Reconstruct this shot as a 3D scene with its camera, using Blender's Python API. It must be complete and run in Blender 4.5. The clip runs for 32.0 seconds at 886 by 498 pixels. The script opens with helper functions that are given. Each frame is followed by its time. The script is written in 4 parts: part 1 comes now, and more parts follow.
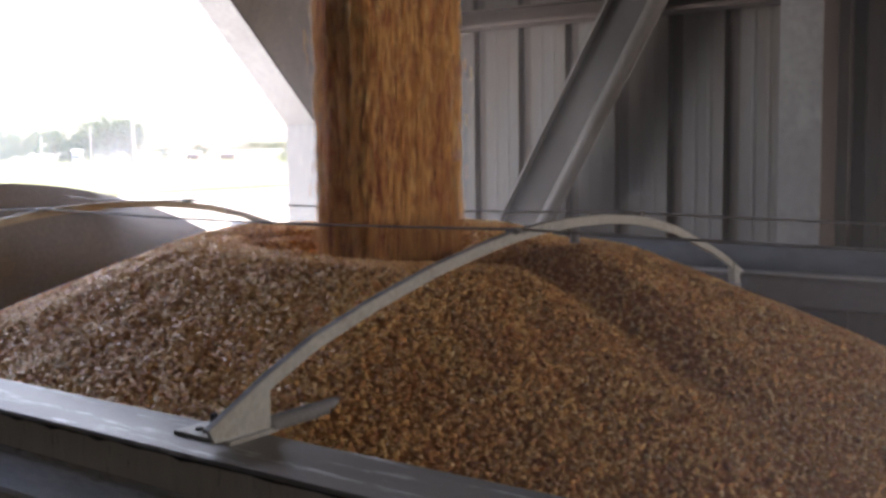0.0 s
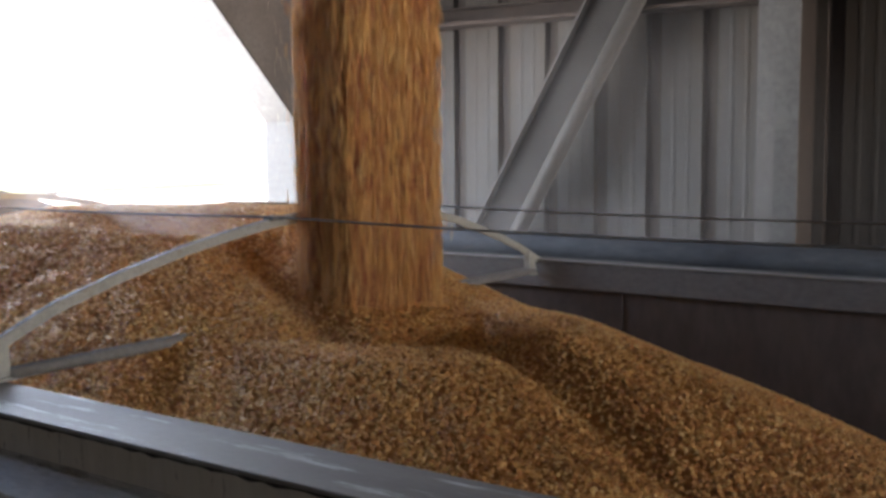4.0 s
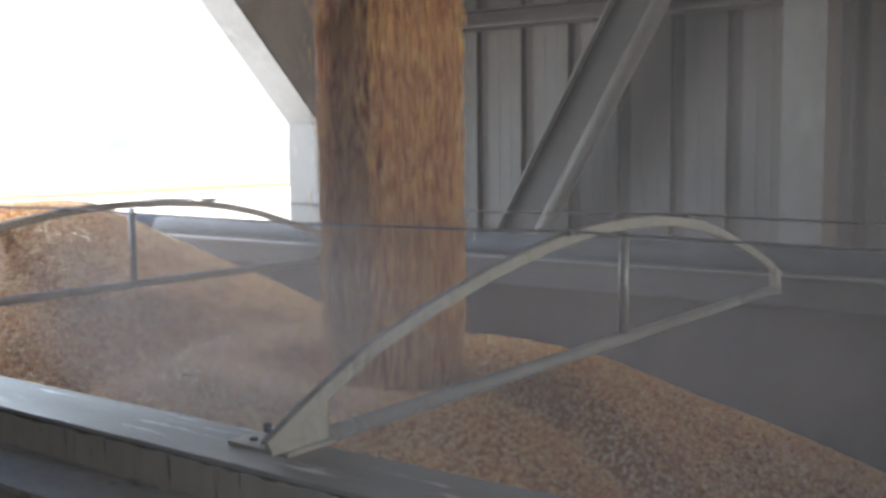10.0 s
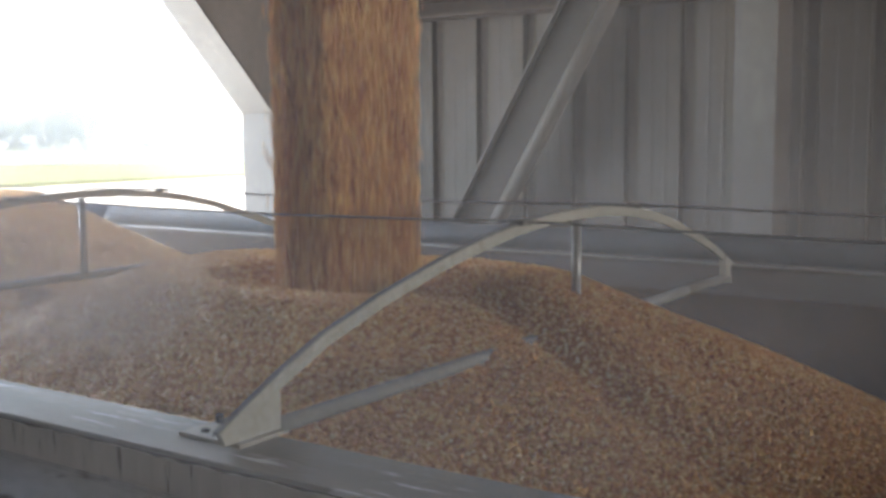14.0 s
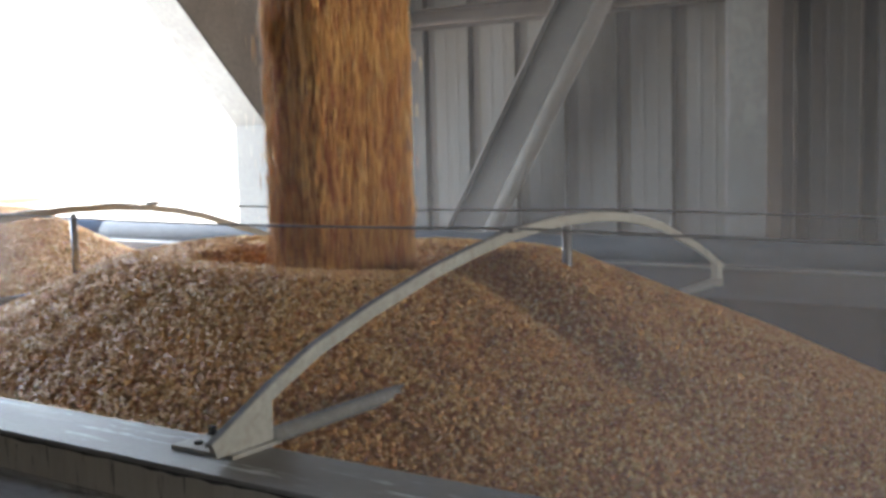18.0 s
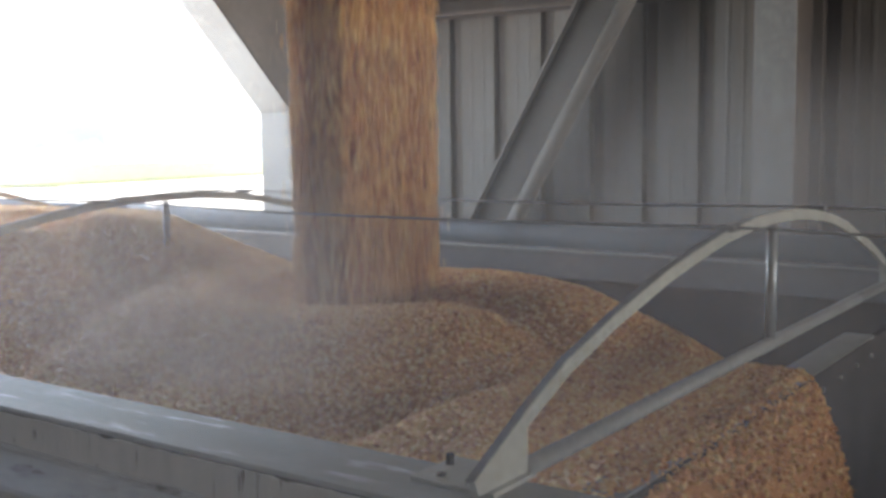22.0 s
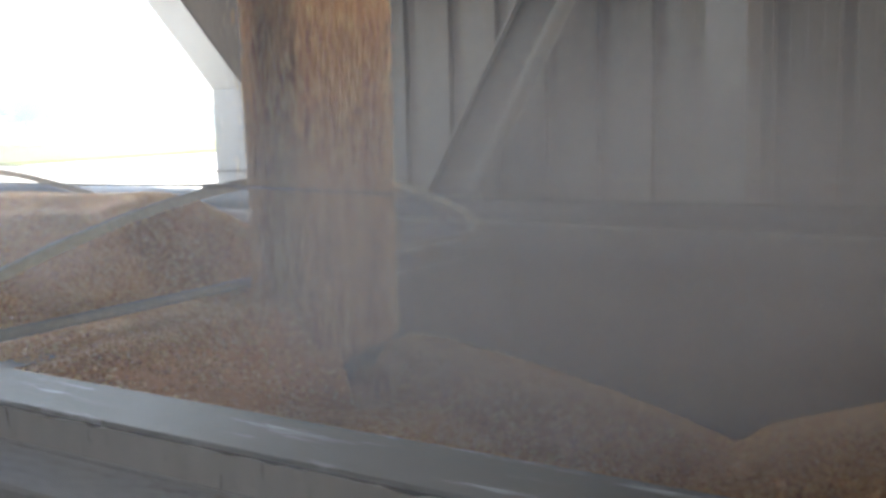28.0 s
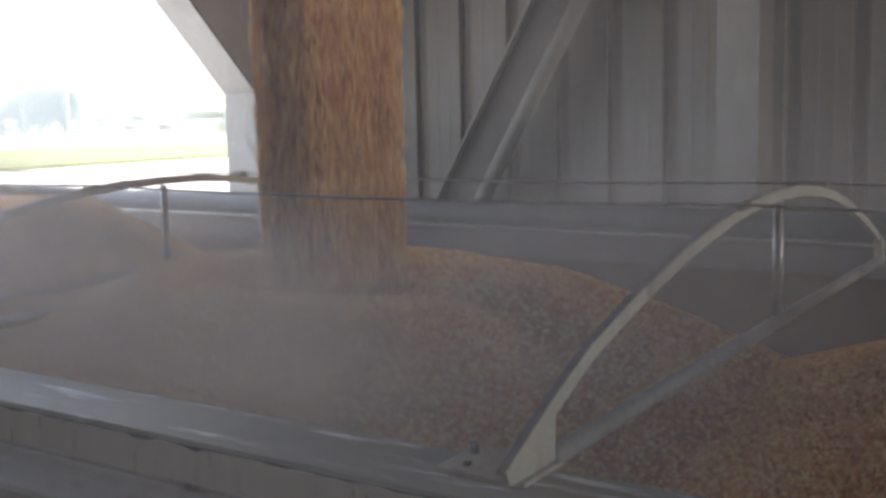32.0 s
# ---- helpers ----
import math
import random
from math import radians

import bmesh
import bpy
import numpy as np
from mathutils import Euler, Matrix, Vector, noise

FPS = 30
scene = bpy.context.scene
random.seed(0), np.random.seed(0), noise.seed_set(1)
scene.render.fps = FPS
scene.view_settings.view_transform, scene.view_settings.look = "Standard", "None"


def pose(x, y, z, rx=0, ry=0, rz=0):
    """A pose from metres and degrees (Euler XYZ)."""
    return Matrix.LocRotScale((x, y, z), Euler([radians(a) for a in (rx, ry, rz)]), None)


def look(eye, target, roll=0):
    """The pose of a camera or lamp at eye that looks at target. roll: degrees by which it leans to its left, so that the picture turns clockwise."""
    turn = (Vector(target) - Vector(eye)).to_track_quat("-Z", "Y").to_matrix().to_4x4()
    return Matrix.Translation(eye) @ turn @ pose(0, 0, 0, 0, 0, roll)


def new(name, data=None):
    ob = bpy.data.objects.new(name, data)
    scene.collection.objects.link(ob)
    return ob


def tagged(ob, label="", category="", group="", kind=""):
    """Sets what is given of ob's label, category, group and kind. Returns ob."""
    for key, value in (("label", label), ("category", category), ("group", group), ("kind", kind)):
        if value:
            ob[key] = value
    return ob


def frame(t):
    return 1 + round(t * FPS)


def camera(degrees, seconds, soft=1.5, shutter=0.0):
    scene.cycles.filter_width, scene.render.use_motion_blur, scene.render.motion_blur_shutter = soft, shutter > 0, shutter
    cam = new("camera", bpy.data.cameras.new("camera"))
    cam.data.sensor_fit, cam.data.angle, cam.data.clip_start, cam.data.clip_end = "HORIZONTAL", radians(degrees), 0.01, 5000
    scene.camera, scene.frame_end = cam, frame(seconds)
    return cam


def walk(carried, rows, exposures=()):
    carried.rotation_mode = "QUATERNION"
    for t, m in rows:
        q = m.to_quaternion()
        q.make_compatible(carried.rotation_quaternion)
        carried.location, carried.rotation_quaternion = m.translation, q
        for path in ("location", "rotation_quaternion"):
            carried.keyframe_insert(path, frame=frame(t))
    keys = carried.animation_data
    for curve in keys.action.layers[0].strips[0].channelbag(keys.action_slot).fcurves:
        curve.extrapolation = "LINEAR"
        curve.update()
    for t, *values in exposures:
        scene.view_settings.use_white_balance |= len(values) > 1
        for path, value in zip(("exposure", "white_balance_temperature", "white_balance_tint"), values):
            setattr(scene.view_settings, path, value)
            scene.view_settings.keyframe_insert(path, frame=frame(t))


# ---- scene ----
# World: x along the drive-through lane (the trailer creeps towards -x), y across it towards the sheet wall, z up.
EYE = 3.40           # height of the lens above the slab
cam = camera(45.02, 32.0, soft=3.2, shutter=0.25)

# seconds, yaw, pitch, roll of the hand-held camera, which stays on one spot
TURNS = [
    (0.0, 36.4, -5.52, 0.74), (0.5, 36.2, -5.69, 0.64), (1.0, 36.02, -5.87, 0.61), (1.5, 36.0, -5.84, 0.7),
    (2.0, 35.61, -5.5, 0.87), (2.5, 34.61, -5.51, 0.83), (3.0, 34.45, -5.63, 0.74), (3.5, 34.95, -5.57, 0.67),
    (5.5, 35.65, -5.78, 0.33), (6.0, 35.98, -5.53, 0.45), (6.5, 36.36, -5.78, 0.3), (7.0, 36.46, -5.94, 0.14),
    (7.5, 36.46, -5.97, 0.06), (8.0, 36.19, -5.83, 0.09), (8.5, 36.2, -5.28, 0.34), (9.0, 36.04, -5.42, 0.36),
    (9.5, 36.5, -5.41, 0.64), (10.0, 36.52, -5.54, 0.54), (10.5, 36.51, -5.7, 0.42), (11.0, 36.35, -5.52, 0.96),
    (11.5, 36.21, -5.57, 0.75), (12.0, 36.18, -5.79, 0.67), (12.5, 35.96, -5.89, 0.74), (13.0, 36.02, -5.95, 0.53),
    (13.5, 35.81, -6.07, 0.27), (14.0, 34.15, -6.09, 0.4), (14.5, 34.16, -5.79, 0.68), (16.5, 34.06, -5.86, 1.17),
    (17.0, 33.68, -5.82, 1.2), (17.5, 33.55, -5.87, 1.63), (18.0, 33.78, -5.64, 1.4), (18.5, 34.05, -5.62, 1.1),
    (19.0, 34.23, -5.97, 0.81), (19.5, 34.2, -5.93, 1.06), (20.0, 34.16, -5.9, 0.88), (20.5, 34.29, -5.94, 1.28),
    (21.0, 34.5, -5.9, 0.93), (21.5, 35.07, -5.85, 0.87), (22.0, 35.1, -6.17, 0.7), (22.5, 34.92, -6.14, 0.72),
    (23.0, 34.59, -5.96, 1.04), (23.5, 34.0, -6.41, 0.99), (24.0, 34.12, -6.74, 0.81), (24.5, 33.95, -6.73, 1.22),
    (25.0, 33.76, -6.56, 1.29), (25.5, 33.18, -6.71, 1.32), (26.0, 32.71, -7.21, 1.25), (26.5, 32.7, -7.32, 1.35),
    (28.5, 32.76, -7.61, 1.23), (29.0, 33.08, -7.3, 1.06), (29.5, 33.32, -7.42, 0.96), (30.0, 33.21, -7.21, 1.07),
    (30.5, 32.92, -7.21, 1.27), (31.0, 32.93, -7.02, 1.24), (31.5, 33.3, -7.07, 1.06), (32.0, 33.28, -7.29, 1.24)]
PATH = [(t, pose(0, 0, EYE, 90 + p, r, w)) for t, w, p, r in TURNS]
# stops, kelvin, tint: the phone opens up as the heap darkens the picture, and closes again at the end
STOPS = [(0, 2.26, 6700, 20), (1, 2.40, 6680, 20), (2, 2.56, 6550, 18), (3, 2.63, 6500, 17), (6, 2.60, 6400, 9), (9, 2.38, 6400, 9), (12, 2.24, 6600, 10), (13, 2.26, 6600, 10), (14, 2.40, 6600, 10), (17, 2.50, 6550, 9), (18, 2.67, 6500, 8), (19, 2.72, 6450, 7), (20, 2.55, 6500, 8),
         (22, 2.52, 6380, 9), (24, 2.68, 6380, 6), (26, 2.67, 6380, 6), (28.5, 2.40, 6350, 7), (30, 2.22, 6450, 11), (32, 2.02, 6500, 12)]
walk(cam, PATH, STOPS)

# ---- light ----
SUN_UP, SUN_ROUND = 56, 35     # degrees; the sun stands behind the sheet wall
world = bpy.data.worlds.new("sky")
scene.world = world
world.use_nodes = True
wn = world.node_tree
sky = wn.nodes.new("ShaderNodeTexSky")
sky.sky_type, sky.sun_disc = "NISHITA", False
sky.sun_elevation, sky.sun_rotation = radians(SUN_UP), radians(SUN_ROUND)
sky.air_density, sky.dust_density = 1.0, 1.5
wn.links.new(sky.outputs[0], wn.nodes["Background"].inputs[0])
wn.nodes["Background"].inputs[1].default_value = 0.18
sun = new("sun", bpy.data.lights.new("sun", "SUN"))
sun.data.energy, sun.data.angle, sun.data.color = 5.0, radians(0.6), (1, 0.95, 0.86)
a, e = radians(SUN_ROUND), radians(SUN_UP)
sun.matrix_basis = look((60 * math.sin(a) * math.cos(e), 60 * math.cos(a) * math.cos(e), 60 * math.sin(e)), (0, 0, 0))


def opening_light(name, eye, target, wide, high, watts, colour):
    """The sky's light through one open end of the shed."""
    lamp = new(name, bpy.data.lights.new(name, "AREA"))
    lamp.data.shape, lamp.data.size, lamp.data.size_y = "RECTANGLE", wide, high
    lamp.data.energy, lamp.data.color = watts, colour
    lamp.matrix_basis = look(eye, target)
    return lamp


opening_light("entrance_light", (8.8, 3.2, 2.75), (-4, 2.9, 2.4), 3.6, 4.0, 165, (1.0, 0.95, 0.90))
opening_light("exit_light", (-4.95, 3.3, 2.9), (3, 3.1, 2.4), 2.6, 3.7, 47, (0.88, 0.94, 1.0))


# ---- materials ----
def material(name, colour, second, rough=0.7, metal=0.0, grain=40.0, stain=3.0, bump=0.15, amount=0.5, stretch=(1, 1, 1),
             third=None, spec=0.3, depth=0.004, worn=(0.56, 0.68), turn=0, runs=None):
    """Two colours mixed by coarse stains and fine grain, with relief from the grain."""
    m = bpy.data.materials.new(name)
    m.use_nodes = True
    n, k = m.node_tree.nodes, m.node_tree.links
    b = n["Principled BSDF"]
    b.inputs["Roughness"].default_value, b.inputs["Metallic"].default_value = rough, metal
    b.inputs["Specular IOR Level"].default_value = spec
    co, mp = n.new("ShaderNodeTexCoord"), n.new("ShaderNodeMapping")
    mp.inputs["Scale"].default_value = stretch
    mp.inputs["Rotation"].default_value = (0, 0, radians(turn))
    if runs:
        place = n.new("ShaderNodeNewGeometry").outputs["Position"]
    else:
        place = co.outputs["Object"]
    k.new(place, mp.inputs[0])

    def noise_at(scale, detail, rgh):
        t = n.new("ShaderNodeTexNoise")
        t.inputs["Scale"].default_value, t.inputs["Detail"].default_value, t.inputs["Roughness"].default_value = scale, detail, rgh
        k.new(mp.outputs[0], t.inputs["Vector"])
        return t
    coarse, fine = noise_at(stain, 5, 0.6), noise_at(grain, 4, 0.65)
    ramp = n.new("ShaderNodeValToRGB")
    ramp.color_ramp.elements[0].position, ramp.color_ramp.elements[1].position = 0.5 - 0.28 * (1.2 - amount), 0.5 + 0.28 * (1.2 - amount)
    ramp.color_ramp.elements[0].color, ramp.color_ramp.elements[1].color = (*colour, 1), (*second, 1)
    k.new(coarse.outputs[0], ramp.inputs[0])
    mix = n.new("ShaderNodeMix")
    mix.data_type, mix.blend_type = "RGBA", "OVERLAY"
    mix.inputs[0].default_value = 0.35
    k.new(ramp.outputs[0], mix.inputs[6])
    k.new(fine.outputs[0], mix.inputs[7])
    out = mix.outputs[2]
    if third:
        spots = noise_at(stain * 4.3, 6, 0.7)
        sr = n.new("ShaderNodeValToRGB")
        sr.color_ramp.elements[0].position, sr.color_ramp.elements[1].position = worn
        k.new(spots.outputs[0], sr.inputs[0])
        m2 = n.new("ShaderNodeMix")
        m2.data_type = "RGBA"
        k.new(sr.outputs[0], m2.inputs[0])
        k.new(out, m2.inputs[6])
        m2.inputs[7].default_value = (*third, 1)
        out = m2.outputs[2]
    if runs:
        # brown run-off: long streaks under a ledge, thinning downwards; the gradient also paints shade
        colour2, z_low, z_high, share = runs
        long_ = n.new("ShaderNodeMapping")
        long_.inputs["Scale"].default_value = (4.5, 1, 0.3)
        k.new(place, long_.inputs[0])
        streak = n.new("ShaderNodeTexNoise")
        streak.inputs["Scale"].default_value, streak.inputs["Detail"].default_value = 1.3, 4
        k.new(long_.outputs[0], streak.inputs["Vector"])
        xyz, fall, add, sharp = n.new("ShaderNodeSeparateXYZ"), n.new("ShaderNodeMapRange"), n.new("ShaderNodeMath"), n.new("ShaderNodeMapRange")
        k.new(place, xyz.inputs[0])
        fall.inputs[1].default_value, fall.inputs[2].default_value, fall.inputs[3].default_value, fall.inputs[4].default_value = z_low, z_high, -0.16, 0.18
        k.new(xyz.outputs[2], fall.inputs[0])
        k.new(fall.outputs[0], add.inputs[0])
        k.new(streak.outputs[0], add.inputs[1])
        sharp.inputs[1].default_value, sharp.inputs[2].default_value, sharp.inputs[4].default_value = 0.42, 0.66, share
        k.new(add.outputs[0], sharp.inputs[0])
        m3 = n.new("ShaderNodeMix")
        m3.data_type = "RGBA"
        k.new(sharp.outputs[0], m3.inputs[0])
        k.new(out, m3.inputs[6])
        m3.inputs[7].default_value = (*colour2, 1)
        out = m3.outputs[2]
    k.new(out, b.inputs["Base Color"])
    bp = n.new("ShaderNodeBump")
    bp.inputs["Strength"].default_value, bp.inputs["Distance"].default_value = bump, depth
    k.new(fine.outputs[0], bp.inputs["Height"])
    k.new(bp.outputs[0], b.inputs["Normal"])
    rr = n.new("ShaderNodeMapRange")
    rr.inputs[3].default_value, rr.inputs[4].default_value = max(0.05, rough - 0.14), min(1, rough + 0.14)
    k.new(coarse.outputs[0], rr.inputs[0])
    k.new(rr.outputs[0], b.inputs["Roughness"])
    return m


def kernel_material(name, stops, rough=0.5):
    """Kernels: each one takes its own colour from a ramp of corn colours."""
    m = bpy.data.materials.new(name)
    m.use_nodes = True
    n, k = m.node_tree.nodes, m.node_tree.links
    b = n["Principled BSDF"]
    b.inputs["Roughness"].default_value, b.inputs["Specular IOR Level"].default_value = rough, 0.4
    geo, ramp = n.new("ShaderNodeNewGeometry"), n.new("ShaderNodeValToRGB")
    els = ramp.color_ramp.elements
    while len(els) < len(stops):
        els.new(0.5)
    for el, (p, c) in zip(els, stops):
        el.position, el.color = p, (*c, 1)
    k.new(geo.outputs["Random Per Island"], ramp.inputs[0])
    co, t = n.new("ShaderNodeTexCoord"), n.new("ShaderNodeTexNoise")
    t.inputs["Scale"].default_value, t.inputs["Detail"].default_value = 6.0, 3
    k.new(co.outputs["Object"], t.inputs["Vector"])
    mix = n.new("ShaderNodeMix")
    mix.data_type, mix.blend_type = "RGBA", "OVERLAY"
    mix.inputs[0].default_value = 0.3
    k.new(ramp.outputs[0], mix.inputs[6])
    k.new(t.outputs[0], mix.inputs[7])
    k.new(mix.outputs[2], b.inputs["Base Color"])
    return m


CORN = [(0.0, (0.44, 0.175, 0.065)), (0.2, (0.67, 0.31, 0.105)), (0.55, (0.80, 0.44, 0.145)), (0.85, (0.84, 0.54, 0.19)), (1.0, (0.86, 0.62, 0.29))]
M_KERNEL = kernel_material("corn_kernels", CORN)
# bed darker than the kernels: puts shade into the gaps between them
M_GRAIN = material("shaded_corn_bed", (0.62, 0.29, 0.09), (0.50, 0.22, 0.07), 0.75, grain=170, stain=9, bump=0.6, depth=0.012)
M_CHAFF = kernel_material("pale_chaff", [(0.0, (0.70, 0.52, 0.34)), (1.0, (0.82, 0.72, 0.56))], 0.7)
# dark maroon core: the shadow between falling kernels as a colour
M_SHADED_CORE = material("shaded_stream_core", (0.34, 0.12, 0.065), (0.25, 0.085, 0.045), 0.8, grain=60, stain=12, bump=0.6, depth=0.012, stretch=(1, 1, 0.2))
M_PAINT = material("dusty_white_paint", (0.33, 0.32, 0.305), (0.25, 0.24, 0.232), 0.5, grain=60, stain=4, third=(0.27, 0.25, 0.22))
# third colour paints the sky's reflection into the rubbed streaks
M_RAIL = material("dusty_rail_sheen_paint", (0.27, 0.262, 0.25), (0.215, 0.208, 0.20), 0.55, grain=80, stain=1.6, stretch=(0.55, 4.5, 1), third=(0.74, 0.76, 0.80), spec=0.4, worn=(0.57, 0.69), turn=33)
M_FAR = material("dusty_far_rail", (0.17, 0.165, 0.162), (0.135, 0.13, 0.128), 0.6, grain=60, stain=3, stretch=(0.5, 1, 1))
# near face and ledge painted paler in place of light from the near side
M_LIT_SIDE = material("lit_streaked_side_paint", (0.74, 0.70, 0.62), (0.62, 0.585, 0.52), 0.7, grain=40, stain=5, stretch=(4, 1, 0.5), third=(0.16, 0.14, 0.12), worn=(0.60, 0.68))
M_LIT_LEDGE = material("lit_scuffed_ledge", (0.60, 0.585, 0.55), (0.46, 0.445, 0.42), 0.55, grain=50, stain=2.5, stretch=(0.5, 2, 1), third=(0.24, 0.215, 0.19), worn=(0.58, 0.68))
M_GIRT = material("dark_brown_girt", (0.055, 0.038, 0.030), (0.085, 0.062, 0.050), 0.8, grain=60, stain=8)
M_GRIME_SHADE = material("black_grime_and_shade", (0.028, 0.026, 0.028), (0.05, 0.046, 0.045), 0.85, grain=120, stain=9)
M_BOW = material("cream_bow_paint", (0.44, 0.425, 0.37), (0.35, 0.335, 0.295), 0.5, grain=60, stain=6, third=(0.34, 0.31, 0.25))
M_STEEL = material("zinc_tube", (0.42, 0.42, 0.42), (0.30, 0.30, 0.30), 0.35, metal=0.6, grain=60, stain=9)
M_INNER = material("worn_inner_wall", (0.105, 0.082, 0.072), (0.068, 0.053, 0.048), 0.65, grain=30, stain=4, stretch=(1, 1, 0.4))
M_ROPE = material("grey_cable", (0.24, 0.23, 0.225), (0.15, 0.145, 0.14), 0.6, grain=200, stain=20)
M_TARP = material("dark_tarp_vinyl", (0.055, 0.06, 0.07), (0.12, 0.125, 0.135), 0.6, grain=50, stain=5, stretch=(0.4, 1, 1))
M_CAP = material("blue_grey_cap_vinyl", (0.24, 0.25, 0.285), (0.19, 0.20, 0.23), 0.6, grain=50, stain=2)
M_RUBBER = material("black_rubber", (0.03, 0.03, 0.03), (0.05, 0.05, 0.05), 0.8)
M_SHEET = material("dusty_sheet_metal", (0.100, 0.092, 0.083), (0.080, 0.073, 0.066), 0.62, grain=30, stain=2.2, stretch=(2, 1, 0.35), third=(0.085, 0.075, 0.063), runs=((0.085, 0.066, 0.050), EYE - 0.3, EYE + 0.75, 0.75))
# hollow ribs and column flanks: darker brown than the sheets
M_DARK_BROWN = material("dark_brown_metal", (0.050, 0.036, 0.027), (0.070, 0.053, 0.042), 0.7, grain=40, stain=5, stretch=(2, 1, 0.3), runs=((0.050, 0.037, 0.029), EYE - 0.3, EYE + 0.75, 0.7))
M_FRAME = material("grey_frame_paint", (0.155, 0.146, 0.137), (0.132, 0.124, 0.116), 0.6, grain=40, stain=2, third=(0.18, 0.17, 0.158))
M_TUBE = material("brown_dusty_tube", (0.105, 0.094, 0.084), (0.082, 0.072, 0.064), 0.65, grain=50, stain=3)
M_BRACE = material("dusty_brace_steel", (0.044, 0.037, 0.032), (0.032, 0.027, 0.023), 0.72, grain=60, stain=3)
M_SLAB = material("concrete", (0.30, 0.29, 0.27), (0.22, 0.21, 0.2), 0.85, grain=14, stain=0.8, third=(0.14, 0.13, 0.12))
M_GROUND = material("pale_gravel", (0.52, 0.49, 0.43), (0.40, 0.37, 0.32), 0.9, grain=3, stain=0.12)
M_FIELD = material("green_field", (0.16, 0.175, 0.088), (0.20, 0.205, 0.115), 0.9, grain=0.6, stain=0.05)
M_LEAF = material("tree_leaves", (0.04, 0.07, 0.025), (0.075, 0.105, 0.04), 0.8, grain=1.0, stain=0.3)
M_BARK = material("bark", (0.13, 0.10, 0.07), (0.08, 0.06, 0.05), 0.9)
M_POLE = material("weathered_pole", (0.40, 0.37, 0.33), (0.30, 0.27, 0.24), 0.85)
M_WHITE = material("white_siding", (0.62, 0.61, 0.59), (0.52, 0.51, 0.50), 0.7)
M_RED = material("red_siding", (0.38, 0.22, 0.19), (0.31, 0.18, 0.16), 0.7)
M_ROOF = material("grey_roof", (0.36, 0.35, 0.35), (0.28, 0.27, 0.27), 0.8)
M_WEB = material("brown_dusty_web", (0.27, 0.235, 0.21), (0.20, 0.17, 0.15), 0.7, grain=40, stain=2)
M_DIVIDER = material("dark_brown_divider", (0.055, 0.045, 0.042), (0.035, 0.029, 0.028), 0.7, grain=30, stain=4)


# ---- mesh helpers ----
def part(name, bm, mat, parent=None, label="", smooth=False):
    me = bpy.data.meshes.new(name)
    bm.to_mesh(me)
    bm.free()
    me.materials.append(mat)
    if smooth:
        me.shade_smooth()
    ob = new(name, me)
    if parent:
        ob.parent = parent
    return tagged(ob, label)


def box(x0, x1, y0, y1, z0, z1, bevel=0.0, bm=None):
    bm = bm or bmesh.new()
    r = bmesh.ops.create_cube(bm, size=1.0)
    bmesh.ops.transform(bm, verts=r["verts"], matrix=Matrix.LocRotScale(((x0 + x1) / 2, (y0 + y1) / 2, (z0 + z1) / 2), None, (x1 - x0, y1 - y0, z1 - z0)))
    if bevel:
        edges = list({ed for v in r["verts"] for ed in v.link_edges})
        bmesh.ops.bevel(bm, geom=edges, offset=bevel, segments=2, affect="EDGES", profile=0.6)
    return bm


def sweep(path, section, closed=True, bm=None, caps=True):
    """Rings of points joined to a skin: section(i) gives the ring's points for path[i]."""
    bm = bm or bmesh.new()
    rings = [[bm.verts.new(v) for v in section(i, p)] for i, p in enumerate(path)]
    for r0, r1 in zip(rings, rings[1:]):
        n = len(r0)
        for j in range(n if closed else n - 1):
            bm.faces.new((r0[j], r0[(j + 1) % n], r1[(j + 1) % n], r1[j]))
    if caps and closed:
        bm.faces.new(rings[0][::-1])
        bm.faces.new(rings[-1])
    bmesh.ops.recalc_face_normals(bm, faces=bm.faces)
    return bm


def prism(points, axis, a0, a1, bm=None):
    """A flat outline (in the two other axes) drawn out along one axis."""
    def put(p, q):
        return (q, p[0], p[1]) if axis == "x" else (p[0], q, p[1]) if axis == "y" else (p[0], p[1], q)
    return sweep([a0, a1], lambda i, q: [put(p, q) for p in points], bm=bm)


def rod(points, radius, sides=10, bm=None):
    """A round bar along a line of points."""
    pts = [Vector(p) for p in points]

    def ring(i, p):
        d = (pts[min(i + 1, len(pts) - 1)] - pts[max(i - 1, 0)]).normalized()
        u = d.cross(Vector((0, 0, 1)))
        u = (u if u.length > 0.01 else d.cross(Vector((0, 1, 0)))).normalized()
        w = d.cross(u)
        return [p + radius * (math.cos(s) * u + math.sin(s) * w) for s in (2 * math.pi * j / sides for j in range(sides))]
    return sweep(pts, ring, bm=bm)


def mesh_of(name, verts, faces, mat, smooth=True):
    """A mesh from arrays of places and of equal-sided faces."""
    me = bpy.data.meshes.new(name)
    n, (f, s) = len(verts), faces.shape
    me.vertices.add(n)
    me.vertices.foreach_set("co", np.ascontiguousarray(verts, dtype=np.float32).ravel())
    me.loops.add(f * s)
    me.loops.foreach_set("vertex_index", np.ascontiguousarray(faces, dtype=np.int32).ravel())
    me.polygons.add(f)
    me.polygons.foreach_set("loop_start", np.arange(0, f * s, s, dtype=np.int32))
    me.update(calc_edges=True)
    me.materials.append(mat)
    if smooth:
        me.shade_smooth()
    return me


# ---- the setting ----
def structure(name, bm, mat, label, category):
    return tagged(part(name, bm, mat), label, category, kind="structure")


